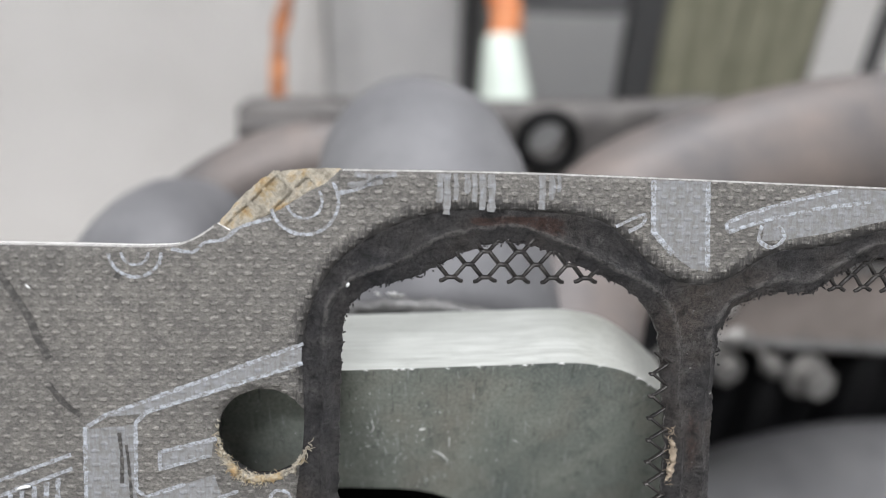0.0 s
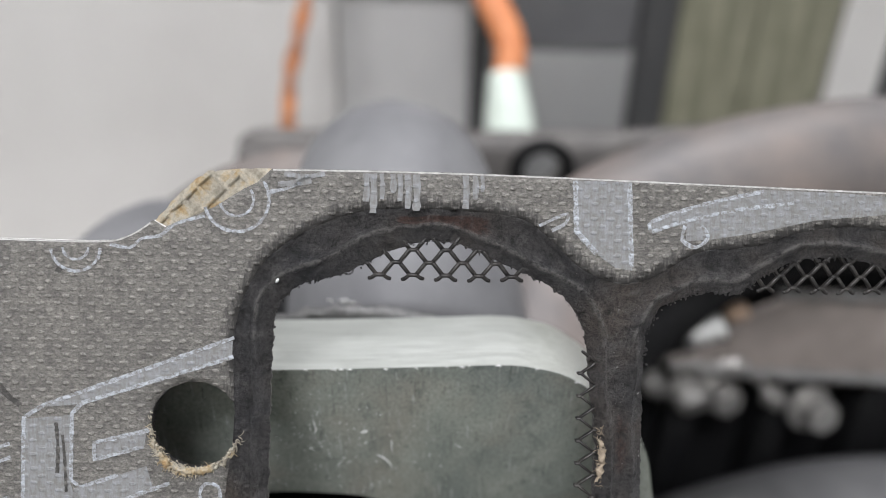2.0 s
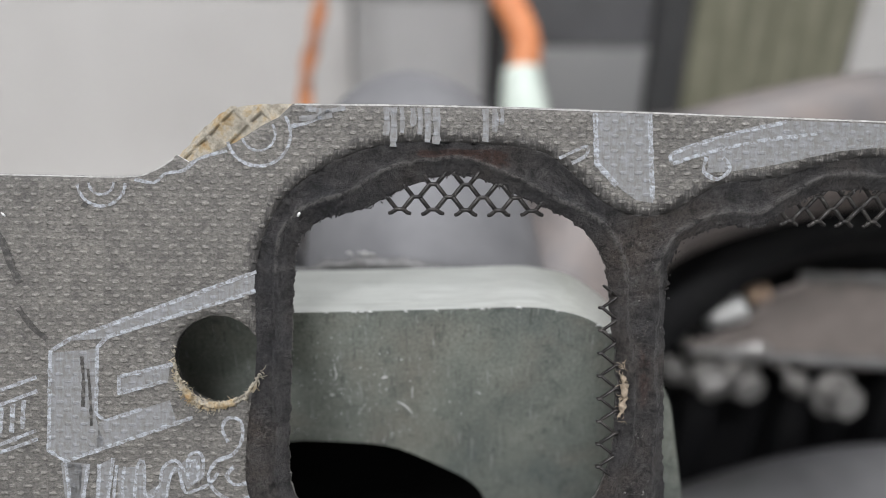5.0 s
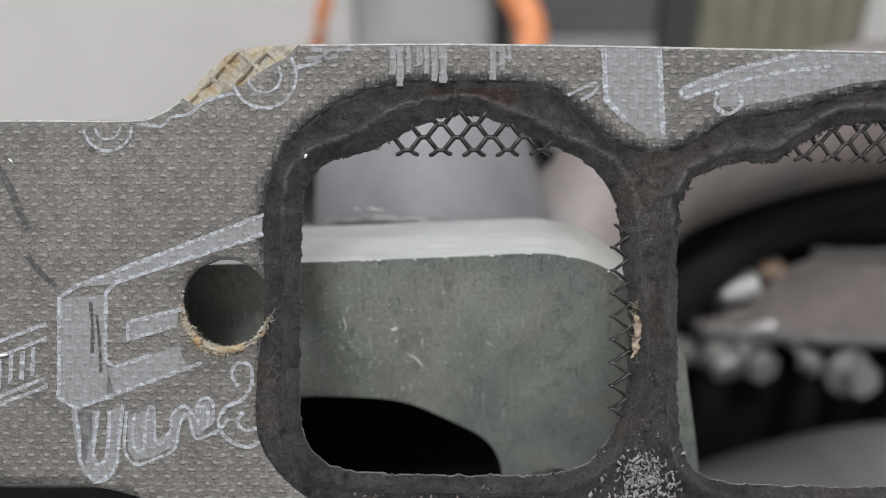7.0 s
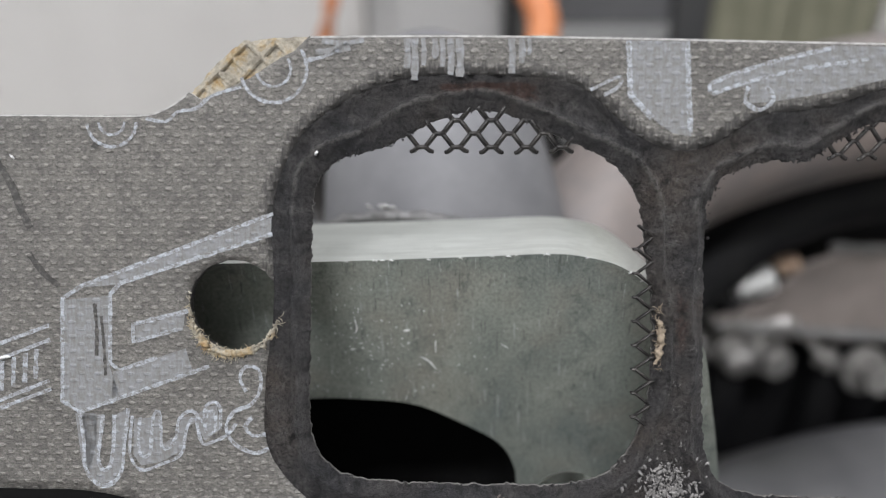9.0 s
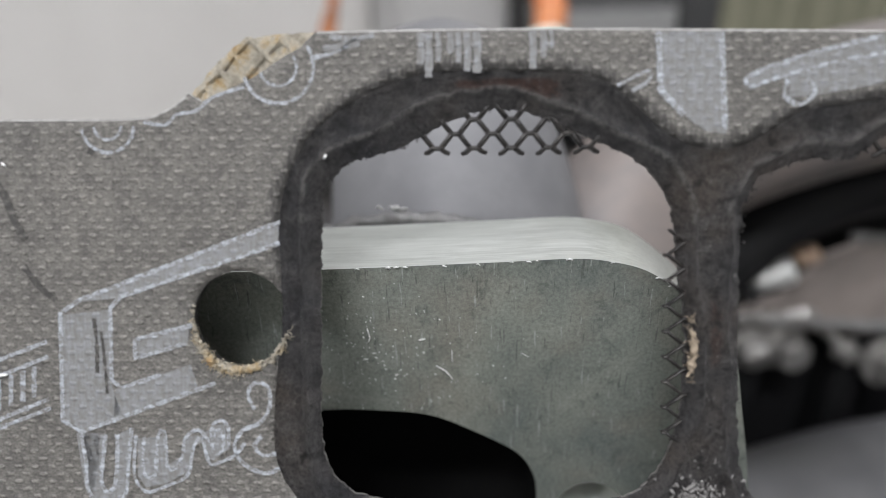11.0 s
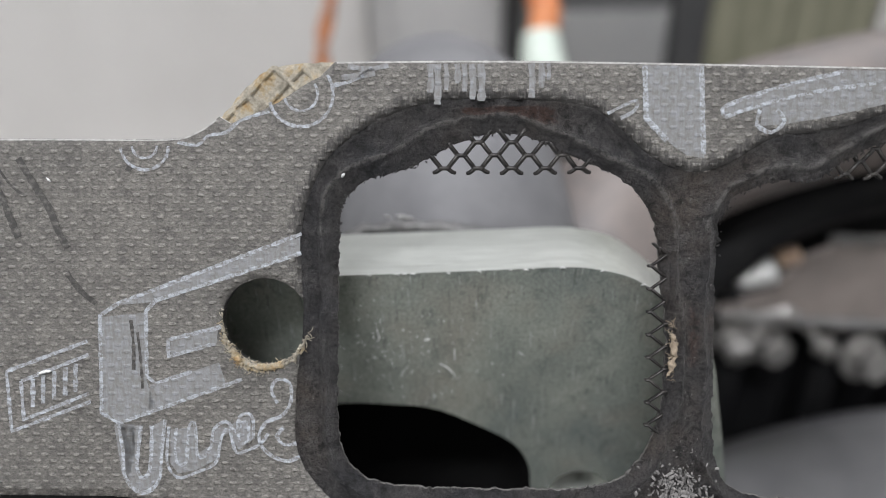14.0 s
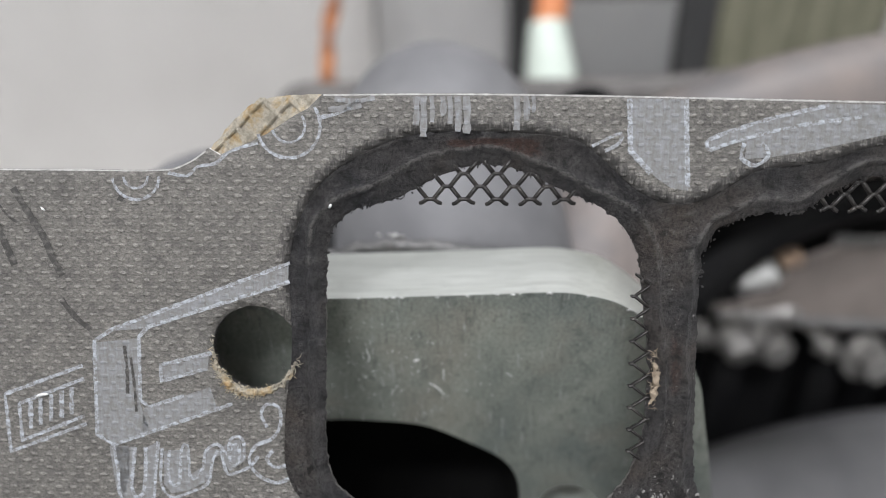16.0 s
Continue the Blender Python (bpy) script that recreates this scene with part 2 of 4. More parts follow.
TUBE = mat_plain("grey_coated_tube", (0.135, 0.135, 0.142), (0.20, 0.20, 0.205), 0.55, 0.0, 0.05, 0.1)
HEATED = mat_plain("heat_tinted_tube", (0.105, 0.102, 0.104), (0.215, 0.178, 0.158), 0.52, 0.0, 0.035, 0.1)
WELD = mat_plain("weld_bead_steel", (0.16, 0.16, 0.16), (0.27, 0.265, 0.26), 0.42, 0.4, 0.4, 0.3)
SHAVING = mat_plain("bright_metal_shaving", (0.7, 0.7, 0.69), (0.85, 0.85, 0.84), 0.3, 0.3, 0.5, 0.05)
RUSTY = mat_plain("brown_grey_plate", (0.17, 0.148, 0.135), (0.29, 0.25, 0.228), 0.55, 0.1, 0.05, 0.1)
REAR = mat_plain("sooty_grey_plate", (0.085, 0.08, 0.078), (0.15, 0.14, 0.132), 0.6, 0.1, 0.04, 0.1)
BOLT = mat_plain("zinc_bolt_steel", (0.30, 0.29, 0.275), (0.44, 0.43, 0.41), 0.34, 0.7, 0.2, 0.05)
ORANGE = mat_plain("orange_cable_jacket", (0.62, 0.20, 0.07), (0.74, 0.29, 0.12), 0.5, 0, 0.1, 0.05)
COPPER = mat_plain("rusty_orange_wire", (0.30, 0.10, 0.04), (0.55, 0.22, 0.08), 0.6, 0, 0.06, 0.1)
COPPERY = mat_plain("copper_coloured_steel", (0.36, 0.25, 0.17), (0.48, 0.35, 0.26), 0.4, 0.4, 0.2, 0.05)
PALE = mat_plain("pale_green_silicone", (0.60, 0.68, 0.60), (0.70, 0.77, 0.70), 0.5, 0, 0.05, 0.05)
WHITEB = mat_plain("white_board", (0.52, 0.505, 0.485), (0.585, 0.57, 0.55), 0.6, 0, 0.01, 0.05)
GREYP = mat_plain("grey_sheet_metal", (0.30, 0.30, 0.30), (0.36, 0.36, 0.35), 0.45, 0.2, 0.01, 0.05)
PALEGREY = mat_plain("shaded_board_white", (0.40, 0.395, 0.39), (0.47, 0.465, 0.455), 0.55, 0, 0.02, 0.05)
CHARCOAL = mat_plain("charcoal_paint", (0.085, 0.085, 0.088), (0.125, 0.125, 0.128), 0.5, 0, 0.02, 0.05)
DARKP = mat_plain("dark_grey_paint", (0.04, 0.04, 0.042), (0.06, 0.06, 0.06), 0.5, 0, 0.02, 0.05)


def mat_olive():
    m, n, l, b = material("olive_green_board", 0.7)
    grain = noise_tex(n, l, coords(n, l, (0.10, 0.10, 0.006)), 1.0, 5, 0.65, 0.4)
    stain = noise_tex(n, l, coords(n, l), 0.02, 5, 0.7)
    base = ramp(n, l, grain, [(0.32, (0.105, 0.105, 0.070)), (0.5, (0.205, 0.20, 0.140)), (0.68, (0.33, 0.315, 0.235))])
    base = mix(n, l, ramp(n, l, stain, [(0.5, grey(0)), (0.68, grey(0.6))]), base, (0.12, 0.12, 0.075))
    l.new(base, b.inputs["Base Color"])
    bump(n, l, b, grain, 0.4, 0.3)
    return m


OLIVE = mat_olive()
# Black with little specular, so the tube and block behind hold painted shade.
BLACK = mat_plain("deep_black", (0.005, 0.005, 0.006), (0.011, 0.011, 0.011), 0.6, 0, 0.03, 0.05)
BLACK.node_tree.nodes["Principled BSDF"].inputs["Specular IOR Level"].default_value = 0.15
BENCHM = mat_plain("worn_bench_steel", (0.03, 0.03, 0.03), (0.055, 0.053, 0.05), 0.55, 0.2, 0.01, 0.1)
PLASTER = mat_plain("workshop_plaster", (0.62, 0.62, 0.60), (0.70, 0.70, 0.68), 0.85, 0, 0.004, 0.3, 0.05)
CONCRETE = mat_plain("concrete_floor", (0.25, 0.25, 0.24), (0.34, 0.33, 0.32), 0.8, 0, 0.004, 0.3, 0.05)
CHIPM = mat_plain("grey_dust_chip", (0.13, 0.125, 0.12), (0.27, 0.26, 0.25), 0.8, 0, 0.5, 0.1)


# ---- helpers ----
def mesh_of(name, bm, *mats):
    me = bpy.data.meshes.new(name)
    bm.to_mesh(me)
    bm.free()
    for m in mats:
        me.materials.append(m)
    return me


def part(name, bm, mat, parent, label=""):
    ob = new(name, mesh_of(name, bm, *(mat if isinstance(mat, (list, tuple)) else [mat])))
    ob.parent = parent
    if label:
        ob["label"] = label
    return ob


def thing(name, label, category, m=None, group="", kind=""):
    ob = new(name)
    ob.empty_display_size = 0.01
    ob.matrix_world = BASE if m is None else m
    return tagged(ob, label, category, group, kind)


def smooth(bm, angle=40):
    lim = radians(angle)
    for f in bm.faces:
        f.smooth = True
    for e in bm.edges:
        if len(e.link_faces) == 2 and e.calc_face_angle(0) > lim:
            e.smooth = False
    return bm


def spline(pts, closed=True, step=0.5):
    """A smooth line through the corners, sampled at even steps."""
    p = [np.array(q, float) for q in pts]
    n = len(p)
    out = []
    for i in range(n if closed else n - 1):
        a, b, c, d = (p[(i + k) % n] if closed else p[min(max(i + k, 0), n - 1)] for k in (-1, 0, 1, 2))
        m = max(2, int(np.linalg.norm(c - b) / step))
        for k in range(m):
            t = k / m
            out.append(0.5 * (2 * b + (c - a) * t + (2 * a - 5 * b + 4 * c - d) * t * t + (3 * b - 3 * c + d - a) * t ** 3))
    if not closed:
        out.append(p[-1])
    return np.array(out)


def ragged(line, size, scale, seed):
    """Frays a closed line sideways."""
    out = line.copy()
    crumb = 0.3 if len(line) > 600 else 0.0
    nxt, prv = np.roll(line, -1, 0), np.roll(line, 1, 0)
    t = nxt - prv
    nrm = np.stack([-t[:, 1], t[:, 0]], 1) / np.maximum(np.linalg.norm(t, axis=1), 1e-9)[:, None]
    for i, (q, k) in enumerate(zip(line, nrm)):
        v = noise.noise((q[0] * scale, q[1] * scale, seed)) + 0.6 * noise.noise((q[0] * scale * 3, q[1] * scale * 3, seed + 9))
        v += crumb * (noise.noise((q[0] * 2.9, q[1] * 2.9, seed + 3)) + 0.8 * noise.noise((q[0] * 6.1, q[1] * 6.1, seed + 5)))
        out[i] = q + k * v * size
    return out


def circle(cx, cz, r, n=48):
    a = np.linspace(0, 2 * np.pi, n, endpoint=False)
    return np.stack([cx + r * np.cos(a), cz + r * np.sin(a)], 1)


def inside(pts, poly):
    x, y = pts[:, 0], pts[:, 1]
    hit = np.zeros(len(pts), bool)
    a, b = poly, np.roll(poly, -1, 0)
    for (x0, y0), (x1, y1) in zip(a, b):
        c = (y0 > y) != (y1 > y)
        if y1 != y0:
            hit ^= c & (x < (x1 - x0) * (y - y0) / (y1 - y0) + x0)
    return hit


def distance(pts, poly):
    """Distance from each point to a closed line."""
    best = np.full(len(pts), 1e9)
    for a, b in zip(poly, np.roll(poly, -1, 0)):
        d = b - a
        t = np.clip(((pts - a) @ d) / max(d @ d, 1e-12), 0, 1)
        best = np.minimum(best, np.linalg.norm(pts - a - t[:, None] * d, axis=1))
    return best


def sheet(outer, holes, extra=(), grid=1.0):
    """Triangles of a flat region with holes: its points and faces."""
    loops = [outer, *holes]
    pts, edges = [], []
    for lp in (*loops, *extra):
        s = len(pts)
        pts += [tuple(q) for q in lp]
        edges += [(s + i, s + (i + 1) % len(lp)) for i in range(len(lp))]
    if grid:
        lo, hi = outer.min(0), outer.max(0)
        gx, gz = np.meshgrid(np.arange(lo[0], hi[0], grid), np.arange(lo[1], hi[1], grid))
        g = np.stack([gx.ravel(), gz.ravel()], 1) + np.random.RandomState(4).uniform(-0.2, 0.2, (gx.size, 2)) * grid
        keep = inside(g, outer)
        for h in holes:
            keep &= ~inside(g, h)
        g = g[keep]
        for lp in (*loops, *extra):
            g = g[distance(g, lp) > grid * 0.45]
        pts += [tuple(q) for q in g]
    v, _, f, *_ = delaunay_2d_cdt([Vector(q) for q in pts], edges, [], 0, 1e-5)
    v = np.array([tuple(q) for q in v])
    f = np.array([list(q) for q in f if len(q) == 3])
    c = v[f].mean(1)
    keep = inside(c, outer)
    for h in holes:
        keep &= ~inside(c, h)
    return v, f[keep]


def solid(v, f, front, back):
    """Closes a flat region into a plate: front and back give y for each point. Returns the bmesh; side faces take slot 1."""
    bm = bmesh.new()
    used = np.unique(f)
    fr, bk = front(v), back(v)
    va, vb = {}, {}
    for i in used:
        va[i] = bm.verts.new((v[i, 0] * MM, fr[i] * MM, v[i, 1] * MM))
        vb[i] = bm.verts.new((v[i, 0] * MM, bk[i] * MM, v[i, 1] * MM))
    count = {}
    for a, b, c in f:
        if (v[b] - v[a])[0] * (v[c] - v[a])[1] - (v[b] - v[a])[1] * (v[c] - v[a])[0] < 0:
            b, c = c, b
        bm.faces.new((va[a], va[b], va[c]))
        bm.faces.new((vb[c], vb[b], vb[a]))
        for e in ((a, b), (b, c), (c, a)):
            count[e] = 1
    for a, b in count:
        if (b, a) not in count:
            q = bm.faces.new((va[b], va[a], vb[a], vb[b]))
            q.material_index = 1
    return bm


def box(sx, sy, sz, at=(0, 0, 0), bevel=0.0, seg=2):
    bm = bmesh.new()
    bmesh.ops.create_cube(bm, size=1)
    bmesh.ops.transform(bm, matrix=Matrix.Translation(at) @ Matrix.Diagonal((sx, sy, sz, 1)), verts=bm.verts)
    if bevel:
        bmesh.ops.bevel(bm, geom=bm.edges[:], offset=bevel, segments=seg, profile=0.5, affect="EDGES")
    return bm


def sweep(bm, path, radius, sides=24, caps=True, wob=0.0):
    """A round bar along a line of points in metres; radius may be a list."""
    p = [Vector(q) for q in path]
    rad = radius if hasattr(radius, "__len__") else [radius] * len(p)
    up, rings = None, []
    for i, q in enumerate(p):
        d = (p[min(i + 1, len(p) - 1)] - p[max(i - 1, 0)]).normalized()
        if up is None:
            up = d.orthogonal().normalized()
        up = (up - d * up.dot(d)).normalized()
        s = d.cross(up)
        ring = []
        for k in range(sides):
            a = 2 * math.pi * k / sides
            w = 1 + wob * noise.noise((q + up * math.cos(a) * rad[i]) * 900)
            ring.append(bm.verts.new(q + (up * math.cos(a) + s * math.sin(a)) * rad[i] * w))
        rings.append(ring)
    for a, b in zip(rings, rings[1:]):
        for k in range(sides):
            bm.faces.new((a[k], a[(k + 1) % sides], b[(k + 1) % sides], b[k]))
    if caps:
        bm.faces.new(rings[0][::-1])
        bm.faces.new(rings[-1])
    return bm


def loc(*q):
    """A place of the gasket's frame, in the world."""
    return BASE @ (Vector(q) * MM)


# ---- room ----
def slab(name, sx, sy, sz, at, mat):
    ob = new(name, mesh_of(name, box(sx, sy, sz), mat))
    ob.location = at
    return tagged(ob, kind="structure")


FLOOR_Z = -0.86
slab("floor", 4.4, 4.4, 0.1, (0, 0, FLOOR_Z - 0.05), CONCRETE)
slab("ceiling", 4.4, 4.4, 0.1, (0, 0, 2.47), PLASTER)
slab("wall_north", 4.4, 0.1, 3.28, (0, 2.15, 0.78), PLASTER)
slab("wall_south", 4.4, 0.1, 3.28, (0, -2.15, 0.78), PLASTER)
slab("wall_east", 0.1, 4.2, 3.28, (2.15, 0, 0.78), PLASTER)
slab("wall_west", 0.1, 4.2, 3.28, (-2.15, 0, 0.78), PLASTER)

bench = thing("workbench", "black topped steel workbench under the engine parts", "workbench", Matrix())
part("benchtop", box(1.8, 1.1, 0.04, (0, 0.2, -0.02), 0.003), BENCH_BLACK, bench, "near-black top")
for lx in (-0.85, 0.85):
    for ly in (-0.3, 0.7):
        part("leg", box(0.06, 0.06, -FLOOR_Z - 0.04, (lx, ly, (FLOOR_Z - 0.04) / 2), 0.004), BENCHM, bench)

# ---- upright boards behind the bench ----
WALL_Y = 0.46


def board(name, label, x0, x1, z0, z1, mat, y=WALL_Y, depth=0.02):
    ob = thing(name, label, "board", Matrix.Translation(((x0 + x1) / 2, y, z0)))
    part("panel", box(x1 - x0, depth, z1 - z0, (0, 0, (z1 - z0) / 2), 0.002), mat, ob)
    return ob


board("white_board", "large off-white board standing upright behind the parts", -0.62, -0.074, 0.0, 0.262, WHITEB)
# Separate greyer piece: the white board's slight shading put into its colour.
board("shaded_white_board", "greyer end of the white board by the dark post, shading in its colour", -0.073, 0.030, 0.0, 0.262, PALEGREY, WALL_Y + 0.004)
board("dark_shelf_edge", "dark strip above the off-white board", -0.62, 0.030, 0.264, 0.60, DARKP)
board("dark_post", "narrow dark grey upright post", 0.031, 0.046, 0.0, 0.60, DARKP, WALL_Y - 0.004)
board("grey_upright_board", "grey sheet metal cabinet side", 0.047, 0.162, 0.0, 0.226, GREYP, WALL_Y + 0.01)
board("charcoal_upright_board", "dark grey panel above the grey cabinet side", 0.060, 0.162, 0.228, 0.60, CHARCOAL, WALL_Y + 0.01)
board("grey_narrow_board", "grey sheet metal stile beside the dark panel", 0.047, 0.059, 0.228, 0.60, GREYP, WALL_Y + 0.01)
board("dark_upright_board", "very dark grey upright panel", 0.163, 0.190, 0.0, 0.60, DARKP)
board("olive_board", "stained olive green upright board", 0.191, 0.252, 0.0, 0.60, OLIVE)
board("olive_board", "stained olive green upright board", 0.2535, 0.318, 0.0, 0.60, OLIVE, WALL_Y + 0.003)
board("pale_post", "pale grey upright post", 0.319, 0.360, 0.0, 0.60, WHITEB)
board("dark_strip", "thin dark upright strip", 0.361, 0.375, 0.0, 0.60, DARKP)
board("pale_upright_board", "pale grey upright panel", 0.376, 0.60, 0.0, 0.60, WHITEB)
card = thing("white_card", "off-white card lying on the bench before the white board", "card", Matrix.Translation((-0.36, 0.33, 0.0005)))
part("sheet", box(0.52, 0.23, 0.003, (0, 0, 0.0015), 0.0006), WHITEB, card)


# ---- header: flange and tubes ----
FL = BASE @ Matrix.Translation(Vector((0, 10.2, -5.2)) * MM) @ pose(0, 0, 0, LEAN_BACK, 0, 0)
header = thing("exhaust_header", "exhaust header with thick greenish steel flange and grey tubes", "exhaust header", FL)
outer = spline([(-22, -0.6), (0, 0.3), (11, 0.8), (16, 0.3), (20.5, -1.0), (25, -4.0), (30.5, -9.0), (34.5, -15), (37, -24), (39.5, -34),
                (42, -46), (43, -60), (40, -72), (30, -80), (0, -82), (-30, -81), (-42, -74), (-45, -58), (-47, -38), (-54, -27), (-66, -25), (-77, -23), (-79, -14), (-74, -4), (-66, -2), (-45, -1.2)], step=1.0)
fport = spline([(-38, -29), (-26, -24.6), (-15, -24.4), (-8, -25.4), (-1.5, -28.6), (4.2, -32.2), (6.8, -36), (7.8, -41), (7.5, -52), (2, -62), (-12, -66), (-28, -64), (-38, -56), (-41, -42)], step=0.8)
THICK = 14.0
fv, ff = sheet(outer, [fport, circle(16.4, -44.0, 5.4), circle(-50, -12, 5.4)], grid=3.0)
bm = solid(fv, ff, lambda v: np.zeros(len(v)), lambda v: np.full(len(v), THICK))
# The port's walls take the same near-black, shade included.
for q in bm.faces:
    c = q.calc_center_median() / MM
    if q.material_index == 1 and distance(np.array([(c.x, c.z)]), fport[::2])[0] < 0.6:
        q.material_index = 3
# Bevels take a brighter steel: burr and painted edge highlight in one.
edges = [e for e in bm.edges if len(e.link_faces) == 2 and e.calc_face_angle(0) > 1.2]
bmesh.ops.bevel(bm, geom=edges, offset=0.24 * MM, segments=2, profile=0.5, affect="EDGES", material=2)
part("flange", smooth(bm, 35), [FLANGE, BRUSHED, BURR, SOOT_SHADE], header, "thick greenish steel flange with bright machined edge")


def tube(path, r, mat, label="", name="tube", inner=1.6, m=None, flare=0.0):
    """A bent tube with an open end, along corners in the gasket's frame (mm)."""
    line = spline(path, closed=False, step=6)
    bm = bmesh.new()
    inv = (m or FL).inverted()
    pts = [inv @ loc(*q) for q in line]
    rad = np.array([r + flare * max(0, 1 - i / (0.32 * len(pts))) ** 1.5 for i in range(len(pts))])
    sweep(bm, pts, rad * MM, 40, caps=False)
    bmesh.ops.reverse_faces(bm, faces=bm.faces[:])
    sweep(bm, pts, (rad - inner) * MM, 32, caps=False)
    bmesh.ops.recalc_face_normals(bm, faces=bm.faces[:])
    return part(name, smooth(bm), mat, header if m is None else None, label)


tube([(-4, 64, -17), (-4.5, 64, -8), (-6, 67, 5), (-9, 82, 22), (-9, 114, 17), (-4, 150, -28), (0, 165, -90), (0, 160, -192)], 21.5, TUBE, "grey coated bent tube flared towards the flange", flare=7.0)
tube([(-73, 72, -26), (-73, 74, -18), (-74, 84, -6), (-74, 110, 0), (-70, 150, -12), (-60, 185, -60), (-55, 190, -190)], 20.5, TUBE, "grey coated bent tube")
tube([(22, 60, -40), (30, 85, -12), (54, 108, 13), (100, 114, 30), (151, 120, 37), (210, 140, 30), (260, 180, -40), (270, 190, -190)], 20.5, HEATED, "heat-tinted brownish tube")
# Near-black stands for the shadowed band under the heat-tinted tube.
tube([(40, 110, -44), (62, 128, -29), (83, 135, -13), (101, 136, 0), (138, 142, 11), (200, 150, 16)], 11.0, BLACK, "thin tube, its shade put into a near-black colour")
tube([(-96, 124, -16), (-84, 122, 2), (-66, 120, 17), (-44, 122, 26), (-22, 128, 26), (0, 140, 10)], 11.5, HEATED, "darker tube crossing behind")
tube([(60, 130, -122), (100, 150, -112), (161, 158, -100), (230, 172, -106), (300, 200, -140)], 25, TUBE, "lower grey tube")


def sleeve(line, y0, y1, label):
    """A blind sooty passage added behind an opening of the flange, coloured for the shade inside."""
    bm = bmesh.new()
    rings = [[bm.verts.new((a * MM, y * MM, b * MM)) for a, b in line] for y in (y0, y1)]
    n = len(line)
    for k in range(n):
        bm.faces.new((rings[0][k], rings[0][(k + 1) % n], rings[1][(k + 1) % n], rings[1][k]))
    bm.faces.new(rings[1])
    return part("passage", smooth(bm), SOOT_SHADE, header, label)


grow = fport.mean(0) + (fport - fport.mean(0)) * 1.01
sleeve(grow, THICK - 0.5, 48, "sooty inside of the port, its shade put into the black")
bm = bmesh.new()
weld = [Vector((x * MM, 17 * MM, (-1.4 - ((x + 12) / 24) ** 2 * 7) * MM)) for x in np.linspace(-36, 12, 60)]
sweep(bm, weld, 1.9 * MM, 12, wob=0.35)
part("weld_bead", smooth(bm, 70), WELD, header, "lumpy grey weld bead")

# ---- second header part behind ----
SF = BASE @ Matrix.Translation(Vector((0, 200, 36)) * MM) @ pose(0, 0, 0, LEAN_BACK, 0, 0)
rear = thing("rear_flange", "dull grey-brown flange plate lying behind the header", "flange", SF)
rl = spline([(-79, 14), (-40, 15.5), (30, 16.5), (80, 18), (128, 20), (134, 0), (130, -60), (130, -146), (0, -146), (-70, -146), (-78, -60), (-79.5, 0)], step=3)
rvv, rff = sheet(rl, [circle(49, 2.5, 9)], grid=8)
bm = solid(rvv, rff, lambda v: np.zeros(len(v)), lambda v: np.full(len(v), 12.0))
part("plate", smooth(bm, 35), [REAR, REAR], rear)
bm = bmesh.new()
sweep(bm, [Vector((49 * MM + 11.5 * MM * math.cos(a), -1.5 * MM, 2.5 * MM + 11.5 * MM * math.sin(a))) for a in np.linspace(0, 2 * math.pi, 33)], 3.2 * MM, 10, caps=False)
part("eye_ring", smooth(bm), BLACK, rear, "black ring round the hole")
part("block", box(30 * MM, 20 * MM, 26 * MM, (-63 * MM, -10.3 * MM, 1 * MM), 3 * MM, 3), REAR, rear, "dark grey end block")

# ---- plates, bolts and an added dark block seen through the second port ----
def solid_thing(name, label, category, bm, mat, m, group=""):
    ob = new(name, mesh_of(name, bm, mat))
    ob.matrix_world = m
    return tagged(ob, label, category, group)


AT = lambda x, y, z: BASE @ Matrix.Translation(Vector((x, y, z)) * MM) @ pose(0, 0, 0, LEAN_BACK, 0, 0)
# Block added to fill the gap with darkness; its colour is the shade.
casting = thing("gap_shade_block", "near-black ribbed block added for the shade behind the second port", "engine casting", AT(170, 215, -60))
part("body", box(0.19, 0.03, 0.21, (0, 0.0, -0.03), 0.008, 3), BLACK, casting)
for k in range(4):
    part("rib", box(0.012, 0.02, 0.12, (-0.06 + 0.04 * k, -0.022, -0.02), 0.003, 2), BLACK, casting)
bracket = thing("brown_bracket", "brown-grey steel bracket plate with worn bright edges and added glint lumps", "bracket", AT(150, 168, -26))
bm = bmesh.new()
pl = [(-52, -14), (-50, -20), (70, -26), (74, 14), (40, 17.5), (-4, 18), (-22, 10), (-34, -6)]
front = [bm.verts.new((a * MM, -2.5 * MM, b * MM)) for a, b in pl]
back = [bm.verts.new((a * MM, 2.5 * MM, b * MM)) for a, b in pl]
bm.faces.new(front)
bm.faces.new(back[::-1])
for q in range(len(pl)):
    bm.faces.new((front[q], back[q], back[(q + 1) % len(pl)], front[(q + 1) % len(pl)]))
bmesh.ops.recalc_face_normals(bm, faces=bm.faces[:])
bmesh.ops.bevel(bm, geom=bm.edges[:], offset=1.0 * MM, segments=2, affect="EDGES")
part("plate", smooth(bm, 35), RUSTY, bracket)
# Worn rod and ridge below swell into lumps that stand for unfocused glints.
bm = bmesh.new()
sweep(bm, [Vector((x * MM, (-4 + 0.4 * math.sin(x)) * MM, (-17.5 - 0.05 * x) * MM)) for x in np.linspace(-52, 70, 50)], [MM * (2.2 + 1.2 * noise.noise((x * 0.16, 0, 3))) for x in np.linspace(-52, 70, 50)], 12, wob=0.2)
part("lower_rod", smooth(bm), WELD, bracket, "bright worn rod along the lower edge, swelling for blurred glints")
bm = bmesh.new()
